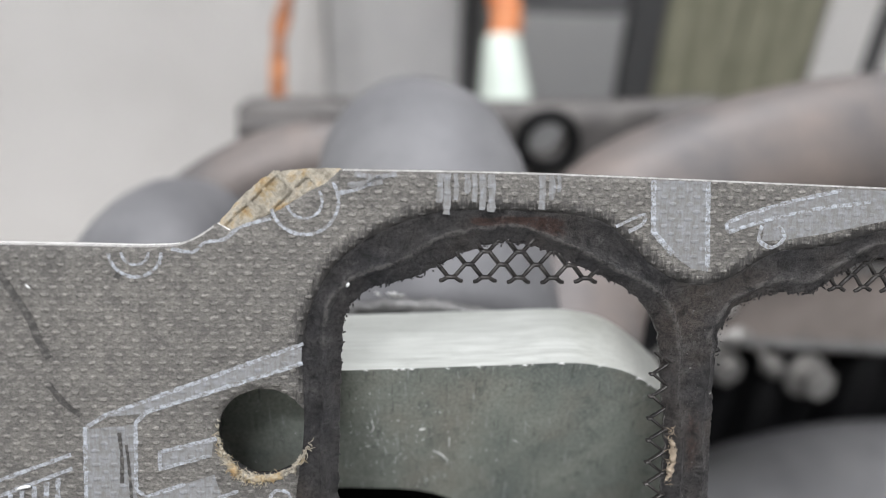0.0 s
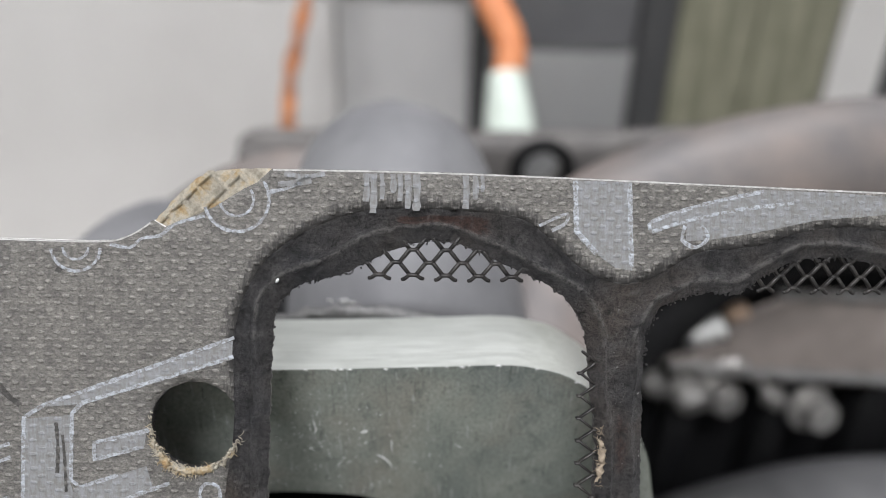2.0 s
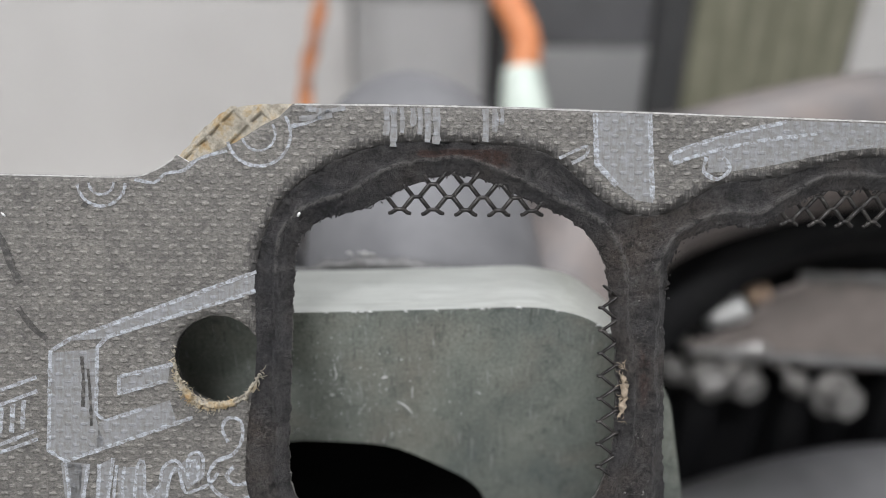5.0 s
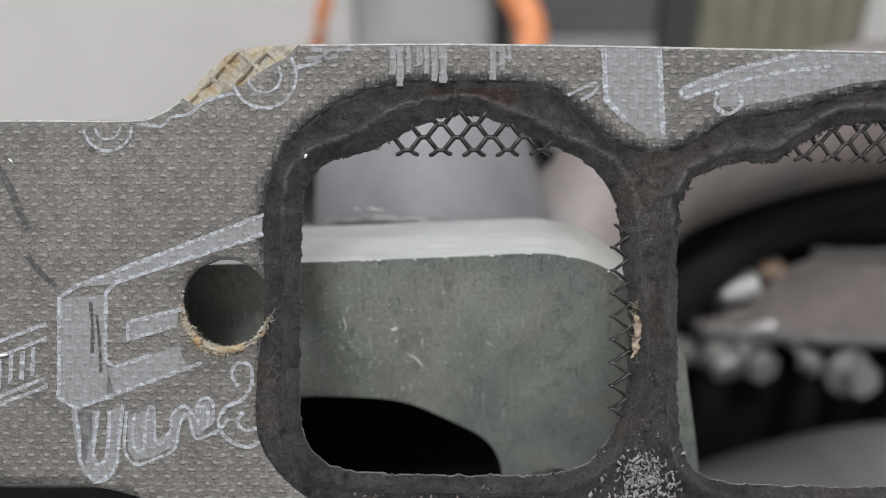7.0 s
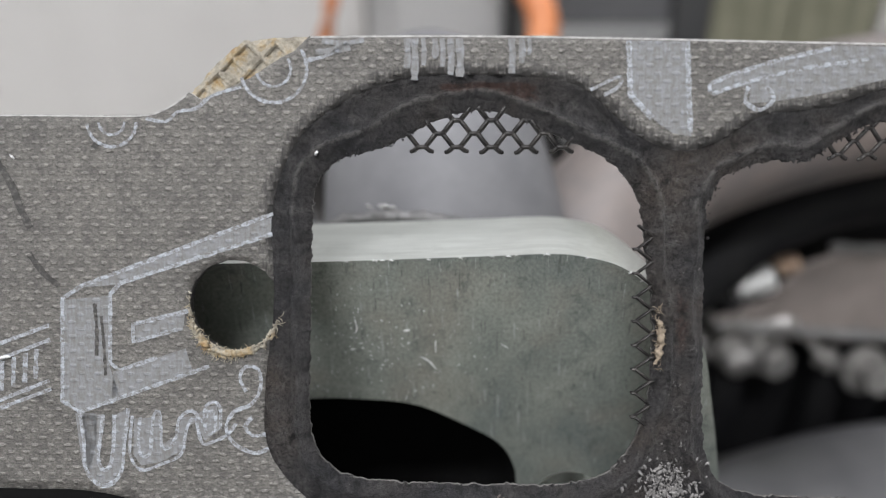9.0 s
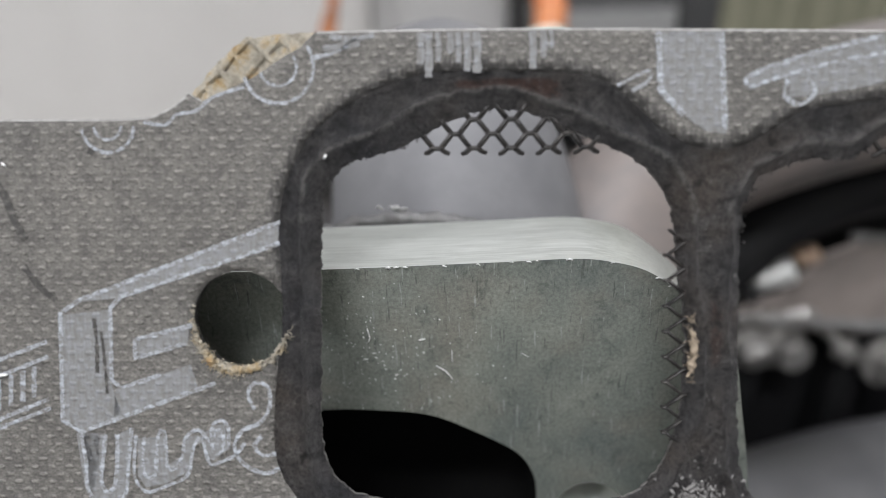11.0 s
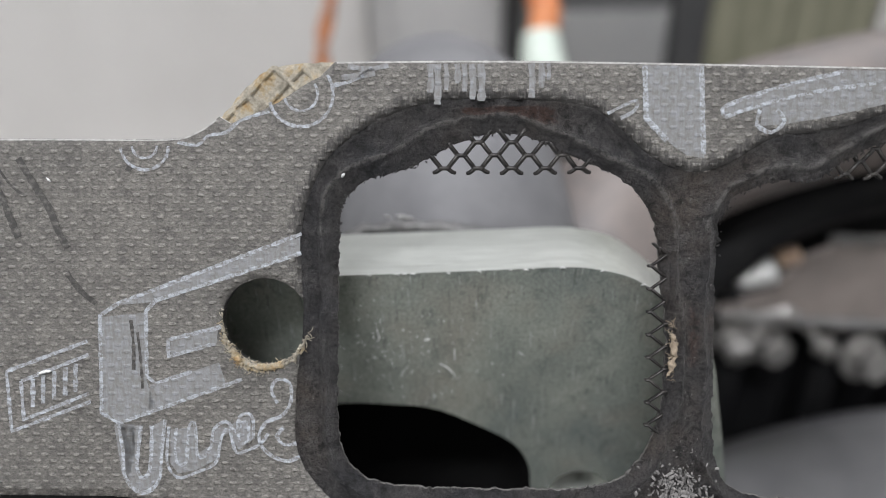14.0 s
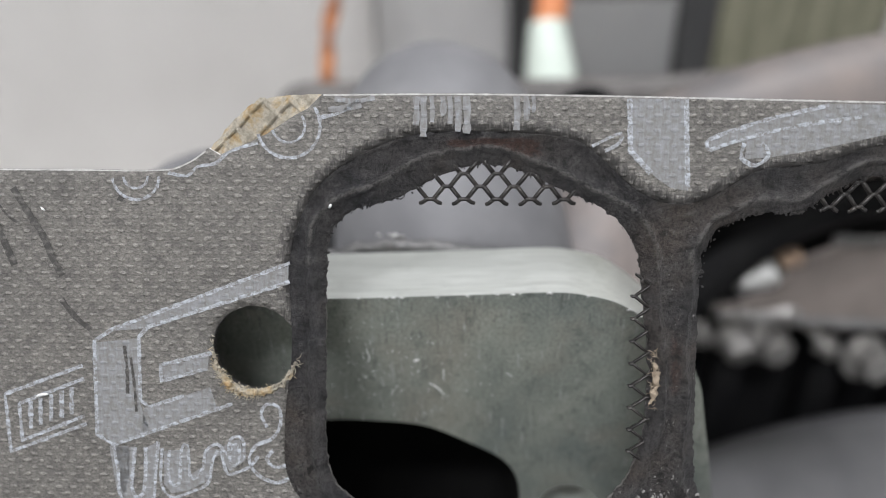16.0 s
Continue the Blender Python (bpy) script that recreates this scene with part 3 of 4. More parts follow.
sweep(bm, [Vector((x * MM, -3.5 * MM, (18.5 - 0.02 * x) * MM)) for x in np.linspace(-16, 66, 60)], [MM * max(0.5, 1.7 + 2.0 * noise.noise((x * 0.21, 0, 7))) for x in np.linspace(-16, 66, 60)], 10, wob=0.25)
part("worn_edge", smooth(bm), WELD, bracket, "bright worn ridge, lumpy for a row of blurred glints")
# Bright lumps added in place of a row of blurred glints.
for x, r in ((-48, 2.4), (-43, 3.0), (-37, 2.2), (-31, 3.2), (-26, 4.2)):
    bm = bmesh.new()
    bmesh.ops.create_icosphere(bm, subdivisions=2, radius=r * MM, matrix=Matrix.Translation((x * MM, -4.5 * MM, (-12.5 + 0.03 * x) * MM)) @ Matrix.Diagonal((1.2, 0.7, 0.9, 1)))
    part("glint_lump", smooth(bm), BOLT, bracket, "bright lump added for a blurred glint")


def hex_bolt(x, y, z, r, tilt, size=1.0):
    ob = thing("hex_bolt", "shiny zinc hex bolt before the dark block", "bolt", AT(x, y, z) @ pose(0, 0, 0, 90 + tilt, 0, 12), "bolts behind the gasket")
    bm = bmesh.new()
    bmesh.ops.create_cone(bm, cap_ends=True, segments=6, radius1=r * MM, radius2=r * MM, depth=r * 1.2 * MM)
    bmesh.ops.bevel(bm, geom=bm.edges[:], offset=0.12 * r * MM, segments=2, affect="EDGES")
    part("head", smooth(bm), BOLT, ob)
    bm = bmesh.new()
    bmesh.ops.create_cone(bm, cap_ends=True, segments=24, radius1=r * 1.3 * MM, radius2=r * 1.3 * MM, depth=0.3 * r * MM)
    bmesh.ops.translate(bm, vec=(0, 0, -0.7 * r * MM), verts=bm.verts)
    part("washer", smooth(bm), BOLT, ob)
    bm = bmesh.new()
    sweep(bm, [(0, 0, -0.7 * r * MM), (0, 0, -40 * MM)], 0.55 * r * MM, 12)
    part("shank", smooth(bm), BOLT, ob)


for x, y, z, r, tilt in ((109, 175, -55, 7.0, 20), (124, 178, -56, 7.0, 0), (145, 176, -56, 4.0, 10), (160, 172, -60, 7.5, -10), (96, 180, -52, 4.5, 5)):
    hex_bolt(x, y, z, r, tilt)


def stud(label, mat, x, y, z, r, length, turn):
    """A short threaded stud lying aslant, with a rounded nose."""
    ob = thing("stud", label, "stud", AT(x, y, z) @ pose(0, 0, 0, 0, turn, 0), "studs by the bracket")
    bm = bmesh.new()
    sweep(bm, [(-length / 2 * MM + r * 0.6 * MM * (1 - math.cos(a)), 0, 0) for a in np.linspace(0, math.pi / 2, 5)] + [(length / 2 * MM, 0, 0)],
          [MM * max(0.3, r * math.sin(a)) for a in np.linspace(0, math.pi / 2, 5)] + [r * MM], 20)
    part("shank", smooth(bm), mat, ob)
    bm = bmesh.new()
    for k in range(int(length / 1.6) - 3):
        c = (-length / 2 + r + 1.2 + 1.6 * k) * MM
        sweep(bm, [Vector((c, (r + 0.1) * MM * math.cos(a), (r + 0.1) * MM * math.sin(a))) for a in np.linspace(0, 2 * math.pi, 19)], 0.5 * MM, 6, caps=False)
    part("thread", smooth(bm), mat, ob)


stud("bright steel stud beside the brown bracket", BURR, 98, 142, -21.5, 4.6, 14, -16)
stud("copper-coloured stud end on the brown bracket", COPPERY, 112, 147, -15.5, 3.2, 8, -16)

# ---- cables ----
cable = thing("ignition_cable", "thick orange cable ending in a pale green boot", "cable")
bm = bmesh.new()
sweep(bm, [Vector(q) * MM for q in spline([(50, 350, 108), (53, 350, 124), (50, 351, 140), (41, 353, 158), (32, 356, 180), (24, 362, 215), (20, 368, 262)], closed=False, step=4)], 10.2 * MM, 20)
part("cable_jacket", smooth(bm), ORANGE, cable)
bm = bmesh.new()
bl = [Vector(q) * MM for q in spline([(50, 350, 114), (51, 350, 100), (52.5, 350, 84), (54, 350, 66)], closed=False, step=3)]
sweep(bm, bl, [MM * (11.0 + 7.5 * (k / (len(bl) - 1)) ** 0.8) for k in range(len(bl))], 28)
part("boot", smooth(bm), PALE, cable, "pale green tapered silicone boot")
bm = bmesh.new()
sweep(bm, [Vector((54, 350, 66)) * MM, Vector((57, 350, -126)) * MM], 8 * MM, 12)
part("stem", smooth(bm), BLACK, cable)
wire = thing("rusty_wire", "thin twisted rusty orange wire standing up", "wire")
for k in (0, 1):
    bm = bmesh.new()
    line = spline([(-94, 350, -126), (-94, 350, 60), (-94, 350, 85), (-92.5, 350, 112), (-88, 350, 130), (-85, 351, 150), (-76, 354, 200), (-70, 358, 262)], closed=False, step=3)
    pts = [Vector((a + 2.2 * math.cos(i * 0.35 + math.pi * k), b + 2.2 * math.sin(i * 0.35 + math.pi * k), c)) * MM for i, (a, b, c) in enumerate(line)]
    sweep(bm, pts, [MM * (3.0 + 1.2 * noise.noise((i * 0.21, k, 0))) for i in range(len(pts))], 10)
    part("strand", smooth(bm), COPPER, wire)

# ---- gasket ----
gasket = thing("exhaust_gasket", "worn grey woven exhaust gasket with charred port rims and white print", "gasket")
port1 = ragged(spline([(-20.6, -15), (-20.2, 0), (-19.5, 4.8), (-16.5, 7.7), (-11, 9.3), (-5, 12.4), (0, 13.7), (5, 12.9), (11, 10.3), (16.5, 7.7), (20, 3.5),
                       (21.2, -3), (22.3, -14), (21.6, -23), (19, -29.3), (14, -32.7), (0, -33.3), (-14, -32.7), (-18.6, -30.5), (-20.5, -26)], step=0.16), 0.26, 0.8, 3)
port2 = ragged(spline([(28.5, -15), (28.5, 0), (29.3, 3.8), (31.5, 6.2), (36, 7.6), (41, 7.8), (45, 10.6), (50, 12.4), (58, 12), (66, 8), (70, 2),
                       (71, -10), (71, -24), (67, -31.5), (58, -34.3), (43, -34.4), (33, -33.5), (29.2, -29)], step=0.16), 0.26, 0.8, 7)
rim = spline([(-24.8, -10), (-24.9, 1), (-23, 7.5), (-19.8, 12), (-14, 15.6), (-7.5, 17.6), (2, 17.8), (11, 17), (15, 14.7), (19, 11), (22.3, 9.3), (25.4, 8.7),
              (29.3, 9.8), (35, 13), (42, 13.9), (49, 16), (56, 16.6), (66, 14), (74, 5), (75, -12), (74, -30), (66, -38), (50, -39), (30, -38.5), (25, -37.8),
              (10, -38), (-12, -38), (-20, -35.5), (-25.5, -29), (-26, -21)], step=0.5)
bolt_hole = ragged(circle(-29.75, -10.6, 5.75, 90), 0.10, 0.8, 2)
top = spline([(-130, 13.1), (-60, 13.1), (-43, 13), (-38.4, 13.7), (-34.5, 16.3), (-31.2, 20.0), (-28.6, 21.7), (-25.0, 22.4), (-20, 22.55), (6, 22.5), (53, 21.4), (110, 20)], closed=False, step=1.0)
bottom = spline([(110, -42), (53, -42.6), (0, -43.4), (-26, -43.2), (-33, -41), (-39, -37), (-44, -35.2), (-50, -34.3), (-60, -34.2), (-130, -34.2)], closed=False, step=1.0)
outline = np.concatenate([top, bottom])
torn = spline([(-35.0, 15.6), (-31.2, 20.0), (-28.6, 21.7), (-25.0, 22.45), (-20.3, 22.5), (-22.1, 20.8), (-25.4, 18.9), (-29.4, 16.5), (-33.5, 14.9)], step=0.4)
# the torn corner is cut from the sheet along its inner line
cut = [q for q in outline if not (-35.2 < q[0] < -20.2 and q[1] > 15.2)]
inner_line = ragged(np.array([(-35.0, 15.7), (-33.6, 14.9), (-31.5, 15.8), (-29.4, 16.6), (-27.4, 17.6), (-25.4, 18.9), (-23.7, 19.8), (-22.1, 20.8), (-20.3, 22.5)]), 0.15, 1.5, 5)
k = max(i for i, q in enumerate(cut) if q[0] < -35.1 and q[1] > 10)
body_line = np.array([*cut[:k + 1], *inner_line, *cut[k + 1:]])


def gasket_front(v):
    out = np.array([0.05 * noise.noise((x * 0.25, z * 0.25, 1.0)) for x, z in v])
    return out


def crest_line(v):
    """How far from the ports the worn ridge of the ring runs."""
    return np.array([1.7 + 1.5 * math.exp(-((x + 9) / 9) ** 2) * (z > 0) + 0.8 * noise.noise((x * 0.12, z * 0.12, 6.0)) for x, z in v])


def ring_front(v):
    d = np.minimum(distance(v, port1[::3]), distance(v, port2[::3]))
    e = distance(v, rim)
    out = 0.30 * np.clip(e / 0.8, 0, 1) + 0.35 * np.clip(1 - d / 1.3, 0, 1)
    crest = crest_line(v)
    out -= 0.65 * np.exp(-((d - crest) / 0.40) ** 2)
    out += 0.30 * np.clip((crest - d) / 1.0, 0, 1)
    out += 0.25 * np.exp(-((e - 0.5) / 0.35) ** 2)
    out += np.array([0.20 * noise.noise((x * 0.5, z * 0.5, 4.0)) + 0.20 * noise.noise((x * 1.5, z * 1.5, 8.0)) for x, z in v])
    return out


gv, gf = sheet(body_line, [rim, bolt_hole], grid=1.2)
bm = solid(gv, gf, gasket_front, lambda v: np.full(len(v), 1.5))
sides = [f for f in bm.faces if f.material_index == 1]
mids = np.array([(f.calc_center_median().x, f.calc_center_median().z) for f in sides]) / MM
dark = (np.hypot(mids[:, 0] + 29.75, mids[:, 1] + 10.6) < 8) | (distance(mids, rim) < 0.4)
for f, d in zip(sides, dark):
    f.material_index = 2 if d else 1
facing = part("facing_sheet", smooth(bm, 50), [SHEET, EDGE, RING], gasket)
me = facing.data
co = np.array([(q.co.x, q.co.z) for q in me.vertices]) / MM
soot = np.clip(1 - distance(co, rim) / 3.0, 0, 1) * np.clip((co[:, 1] + 30) / 30, 0.25, 1)
attr = me.attributes.new("soot", "FLOAT", "POINT")
attr.data.foreach_set("value", soot.astype(np.float32))

rv, rf = sheet(rim, [port1, port2], grid=0.42)
bm = solid(rv, rf, ring_front, lambda v: np.full(len(v), 1.45))
ring = part("port_ring", smooth(bm, 60), [RING, RIMSIDE], gasket, "charred black pressed ring round the ports")
co = np.array([(q.co.x, q.co.z) for q in ring.data.vertices]) / MM
d = np.minimum(distance(co, port1[::3]), distance(co, port2[::3]))
crest = np.exp(-((d - crest_line(co)) / 0.40) ** 2) * np.clip((co[:, 1] + 6) / 10, 0.15, 1)
rust = np.exp(-((co[:, 0] - 1.5) / 6.5) ** 4) * np.clip((co[:, 1] - 13.6) / 1.5, 0, 1) * np.clip((17.4 - co[:, 1]) / 0.8, 0, 1) * (d > crest_line(co))
rust = np.maximum(rust, 0.55 * np.exp(-((co[:, 0] - 25.6) / 1.3) ** 2) * np.exp(-((co[:, 1] + 12) / 9) ** 2))
for name, val in (("crest", crest), ("rust", rust)):
    ring.data.attributes.new(name, "FLOAT", "POINT").data.foreach_set("value", val.astype(np.float32))

tv, tf = sheet(ragged(torn, 0.12, 1.2, 6), [], grid=0.6)
bm = solid(tv, tf, lambda v: np.array([0.72 + 0.35 * noise.noise((x * 0.9, z * 0.9, 2.0)) for x, z in v]), lambda v: np.full(len(v), 1.5))
patch = part("torn_corner", smooth(bm, 60), FIBRE, gasket, "torn corner showing cream fibre core")


def strand(bm, a, b, w, t):
    """A flat wire of the core between two places."""
    a, b = Vector(a) * MM, Vector(b) * MM
    d = b - a
    rot = d.to_track_quat("X", "Y").to_matrix().to_4x4()
    m = Matrix.Translation((a + b) / 2) @ rot @ Matrix.Diagonal((d.length + w * 0.4 * MM, t * MM, w * MM, 1))
    made = bmesh.ops.create_cube(bm, size=1, matrix=m)
    return made


def lattice(x0, x1, z0, z1, px, pz, ox, oz, keep, w=0.62, t=0.5, y=0.75, seed=1, feet=-1, bond=0.5):
    """Expanded metal: short bonds in staggered rows, joined by slanting strands; the lowest row ends in splayed stubs."""
    bm = bmesh.new()
    rng = random.Random(seed)
    rows = int((z1 - z0) / pz) + 1
    for j in range(rows):
        for i in range(int((x1 - x0) / px) + 1):
            x = x0 + ox + (i + 0.5 * (j % 2)) * px
            z = z0 + oz + j * pz
            if keep(x, z):
                strand(bm, (x - bond * 0.8, y, z), (x + bond * 0.8, y, z), w * 1.25, t)
            for s in (-1, 1):
                if j == feet and keep(x, z + 0.1):
                    a = (x + s * bond * 0.6, y + 0.05, z)
                    b = (x + s * (bond + 0.42), y + 0.2, z - 0.34 * pz * rng.uniform(0.8, 1.15))
                    strand(bm, a, b, w * 0.95, t)
                    strand(bm, b, (b[0] + s * 0.3, y + 0.25, b[2] - 0.02), w * 0.7, t)
                a, b = (x + s * bond * 0.75, z + 0.1), (x + s * (px / 2 - bond * 0.75), z + pz - 0.1)
                mid = ((a[0] + b[0]) / 2, (a[1] + b[1]) / 2)
                if keep(*mid):
                    jy = rng.uniform(-0.1, 0.1)
                    strand(bm, (a[0], y + 0.15 + jy, a[1]), (b[0], y - 0.15 + jy, b[1]), w * rng.uniform(0.85, 1.15), t)
    bmesh.ops.bevel(bm, geom=bm.edges[:], offset=0.13 * MM, segments=1, affect="EDGES")
    return smooth(bm, 50)


def in_port(poly, grow=0.35):
    def f(x, z):
        q = np.array([[x, z]])
        return inside(q, poly)[0] or distance(q, poly)[0] < grow
    return f


p1, p2 = in_port(port1[::4]), in_port(port2[::4])
part("core_mesh", lattice(-15.16, 18, 7.6, 16, 4.33, 1.65, 2.165, 0, lambda x, z: p1(x, z) and z > 8.9 and -9 < x < 13, w=0.86, feet=1, bond=0.66, y=1.3), WIRE, gasket, "bare diamond wire mesh of the core")
part("core_mesh", lattice(32.0, 72, 6.8, 15, 3.6, 1.6, 0.0, 0.0, lambda x, z: p2(x, z) and z > 8.0 and x > 40, w=0.46, feet=1, bond=0.45, y=1.3), WIRE, gasket, "bare diamond wire mesh of the core")
part("core_mesh", lattice(20.1, 24, -27.3, 0.0, 4.2, 1.5, 0.0, 0.0, lambda x, z: p1(x, z) and x > 19.6 and -26 < z < -1, w=0.74, t=0.36, bond=0.3, y=0.9), WIRE, gasket, "bare wire mesh of the core")
for j in range(-6, 14):
    for i in range(-8, 8):
        x = -28 + (i + 0.5 * (j % 2)) * 3.6
        z = 15 + j * 1.75
        for h in (-0.5, 0.5):
            if inside(np.array([[x + h * 1.8, z + 0.87]]), torn)[0]:
                bm = bmesh.new()
                strand(bm, (x, 0.50 + 0.2 * noise.noise((x, z, 0)), z + 0.3 * noise.noise((x, z, 3))), (x + h * 3.6, 0.50 + 0.2 * noise.noise((x + h * 3.6, z, 1)), z + 1.75), 0.42, 0.7)
                bmesh.ops.bevel(bm, geom=bm.edges[:], offset=0.14 * MM, segments=2, affect="EDGES")
                part("core_ridge", smooth(bm, 60), FIBRE, patch)

# frayed fibre round the lower half of the bolt hole and at the web
def frays(name, spots, size, mat, parent, label, seed, y=-0.15):
    bm = bmesh.new()
    rng = random.Random(seed)
    for x, z in spots:
        s = size * rng.uniform(0.5, 1.5)
        m = Matrix.Translation(Vector((x, y + rng.uniform(-0.2, 0.3), z)) * MM) @ pose(0, 0, 0, *(rng.uniform(0, 360) for _ in range(3)))
        m = m @ Matrix.Diagonal((s * MM * rng.uniform(0.8, 2.2), s * MM * 0.6, s * MM * rng.uniform(0.5, 1.0), 1))
        made = bmesh.ops.create_icosphere(bm, subdivisions=1, radius=1)["verts"]
        for q in made:
            q.co *= 1 + 0.9 * noise.noise(q.co * 1.9 + Vector((x, z, 0)))
        bmesh.ops.transform(bm, matrix=m, verts=made)
    return part(name, smooth(bm, 80), mat, parent, label)


def fibres(name, count, place, reach, thin, mat, parent, label, seed):
    """Short bent fibres, each from a place of the torn edge outwards."""
    bm = bmesh.new()
    rng = random.Random(seed)
    for _ in range(count):
        x, z, a = place(rng)
        n, step = 4, reach * rng.uniform(0.3, 1.4) / 3
        y, bend, pts = rng.uniform(-0.1, 0.5), rng.uniform(-0.9, 0.9), []
        for k in range(n):
            pts.append(Vector((x, y, z)) * MM)
            x, z, y = x + step * math.cos(a), z + step * math.sin(a), y + rng.uniform(-0.22, 0.12)
            a += bend
        sweep(bm, pts, [MM * thin * rng.uniform(0.6, 1.5) * f for f in (1.0, 1.1, 0.8, 0.4)], 5)
    return part(name, smooth(bm, 80), mat, parent, label)


rng = random.Random(11)


def lip_place(r):
    a = radians(r.choice((r.gauss(218, 20), r.gauss(258, 16), r.uniform(200, 345))))
    wide = 0.15 + 1.1 * math.exp(-((math.degrees(a) - 250) / 32) ** 2)
    d = 5.55 + r.uniform(0, 1.0) * wide
    return -29.75 + d * math.cos(a), -10.6 + d * math.sin(a), a + r.gauss(0, 1.1)


spots = [lip_place(rng)[:2] for _ in range(300)]
def crumbled(line, r, seed):
    """A lumpy torn lip along a line of the sheet."""
    bm = bmesh.new()
    q = spline(line, False, 0.22)
    pts = [Vector((a + 0.12 * noise.noise((a * 2, b * 2, seed)), -0.05 + 0.15 * noise.noise((a * 3, b * 3, seed + 2)), b + 0.12 * noise.noise((a * 2, b * 2, seed + 4)))) * MM for a, b in q]
    n = len(pts)
    rad = [MM * r * (0.35 + 0.65 * math.sin(math.pi * (i + 0.5) / n)) * (1 + 0.8 * noise.noise((q[i][0] * 1.1, q[i][1] * 1.1, seed))) for i in range(n)]
    sweep(bm, pts, rad, 10, wob=0.0)
    for v in bm.verts:
        v.co += Vector((noise.noise(v.co * 1900), noise.noise(v.co * 1900 + Vector((5, 0, 0))), noise.noise(v.co * 1900 + Vector((0, 7, 0))))) * 0.42 * MM
    return smooth(bm, 75)


lip = [(-29.75 + 6.0 * math.cos(radians(a)), -10.6 + 6.0 * math.sin(radians(a))) for a in range(196, 330, 12)]
part("torn_lip", crumbled(lip, 0.34, 3), FIBRE, gasket, "crumbled cream lip of the bolt hole")
part("torn_lip", crumbled([(22.9, -12.2), (23.0, -13.4), (23.1, -14.8), (22.8, -16.4), (22.4, -17.6)], 0.46, 6), TAN, gasket, "crumbled tan lip at the web")
frays("frayed_fibre", spots, 0.16, FIBRE, gasket, "cream frayed fibre round the bolt hole", 3)
fibres("frayed_fibre", 420, lip_place, 0.9, 0.055, FIBRE, gasket, "loose cream fibres round the bolt hole", 4)
fibres("frayed_fibre", 60, lambda r: (22.8 + r.gauss(0, 0.25), r.uniform(-18.4, -10.2), r.uniform(0, 6.28)), 0.8, 0.05, TAN, gasket, "loose tan fibres at the web", 5)
frays("crumbled_char", [tuple(port1[k] + np.array((rng.gauss(0, 0.16), rng.gauss(0, 0.16)))) for k in range(0, len(port1), 3) if port1[k][1] > -4 or rng.random() < 0.3], 0.17, RING, gasket, "black crumbs along the charred edge", 14, 0.55)
frays("crumbled_char", [tuple(port2[k] + np.array((rng.gauss(0, 0.16), rng.gauss(0, 0.16)))) for k in range(0, len(port2), 3) if port2[k][0] < 56 and port2[k][1] > -2], 0.17, RING, gasket, "black crumbs along the charred edge", 15, 0.55)

# ---- print ----
def ribbon(bm, line, width, closed=False, y=-0.06):
    p = np.array(line, float)
    n = len(p)
    vs = []
    for i in range(n):
        a = p[(i - 1) % n] if closed or i else p[0]
        b = p[(i + 1) % n] if closed or i < n - 1 else p[-1]
        t = b - a
        t = t / max(np.linalg.norm(t), 1e-9)
        k = np.array([-t[1], t[0]]) * width / 2 * (0.82 + 0.45 * noise.noise((p[i][0] * 2, p[i][1] * 2, 0)))
        vs.append([bm.verts.new((q[0] * MM, y * MM, q[1] * MM)) for q in (p[i] + k, p[i] - k)])
    for i in range(n if closed else n - 1):
        a, b = vs[i], vs[(i + 1) % n]
        bm.faces.new((a[0], b[0], b[1], a[1]))


def printed(lines, width, closed=False, label="", mat=None, smooth_line=False):
    bm = bmesh.new()
    for line in lines:
        q = spline(line, closed, 0.6) if smooth_line else np.array(line, float)
        if not smooth_line:
            q = np.concatenate([np.linspace(a, b, max(2, int(np.linalg.norm(np.subtract(b, a)) / 0.6)), endpoint=False) for a, b in zip(q, q[1:])] + [q[-1:]])
        ribbon(bm, q, width, closed)
    return part("printed_mark", bm, mat or PRINT, gasket, label)


def filled(poly, label="", mat=None, y=-0.09):
    v, f = sheet(np.array(poly, float), [], grid=1.5)
    bm = bmesh.new()
    vs = [bm.verts.new((a * MM, (y + 0.05) * MM, b * MM)) for a, b in v]
    for a, b, c in f:
        bm.faces.new((vs[a], vs[b], vs[c]))
    return part("printed_mark", bm, mat or WASH, gasket, label)


# pale fibrous cut along the upper edge, its highlight laid on as a ribbon
for keep in (top[top[:, 0] < -35.0], top[top[:, 0] > -20.4]):
    bm = bmesh.new()
    ribbon(bm, spline(keep + np.array([0, -0.14]), False, 0.5), 0.24, y=-0.07)
    part("cut_edge", bm, CUT, gasket, "pale fibrous cut edge with its highlight painted in")
# rings printed along the edge
for cx, cz, r in ((-44.8, 12.2, 3.1), (-24.6, 18.6, 4.1)):
    for k, w in ((1.0, 0.5), (0.52, 0.4)):
        a = np.linspace(radians(185 if cx < -30 else 195), radians(358 if cx < -30 else 395), 40)
        printed([[(cx + r * k * math.cos(q), min(cz + r * k * math.sin(q), 21.8)) for q in a]], w)
printed([[(-40.5, 12.6), (-38, 12.2), (-36.5, 13.4), (-34.2, 13.8), (-32.5, 15.2), (-30.2, 16.0), (-28.6, 16.4)]], 0.5, smooth_line=True)
printed([[(-20.5, 19.6), (-18, 20.2), (-15.5, 21.7)]], 0.6, smooth_line=True)
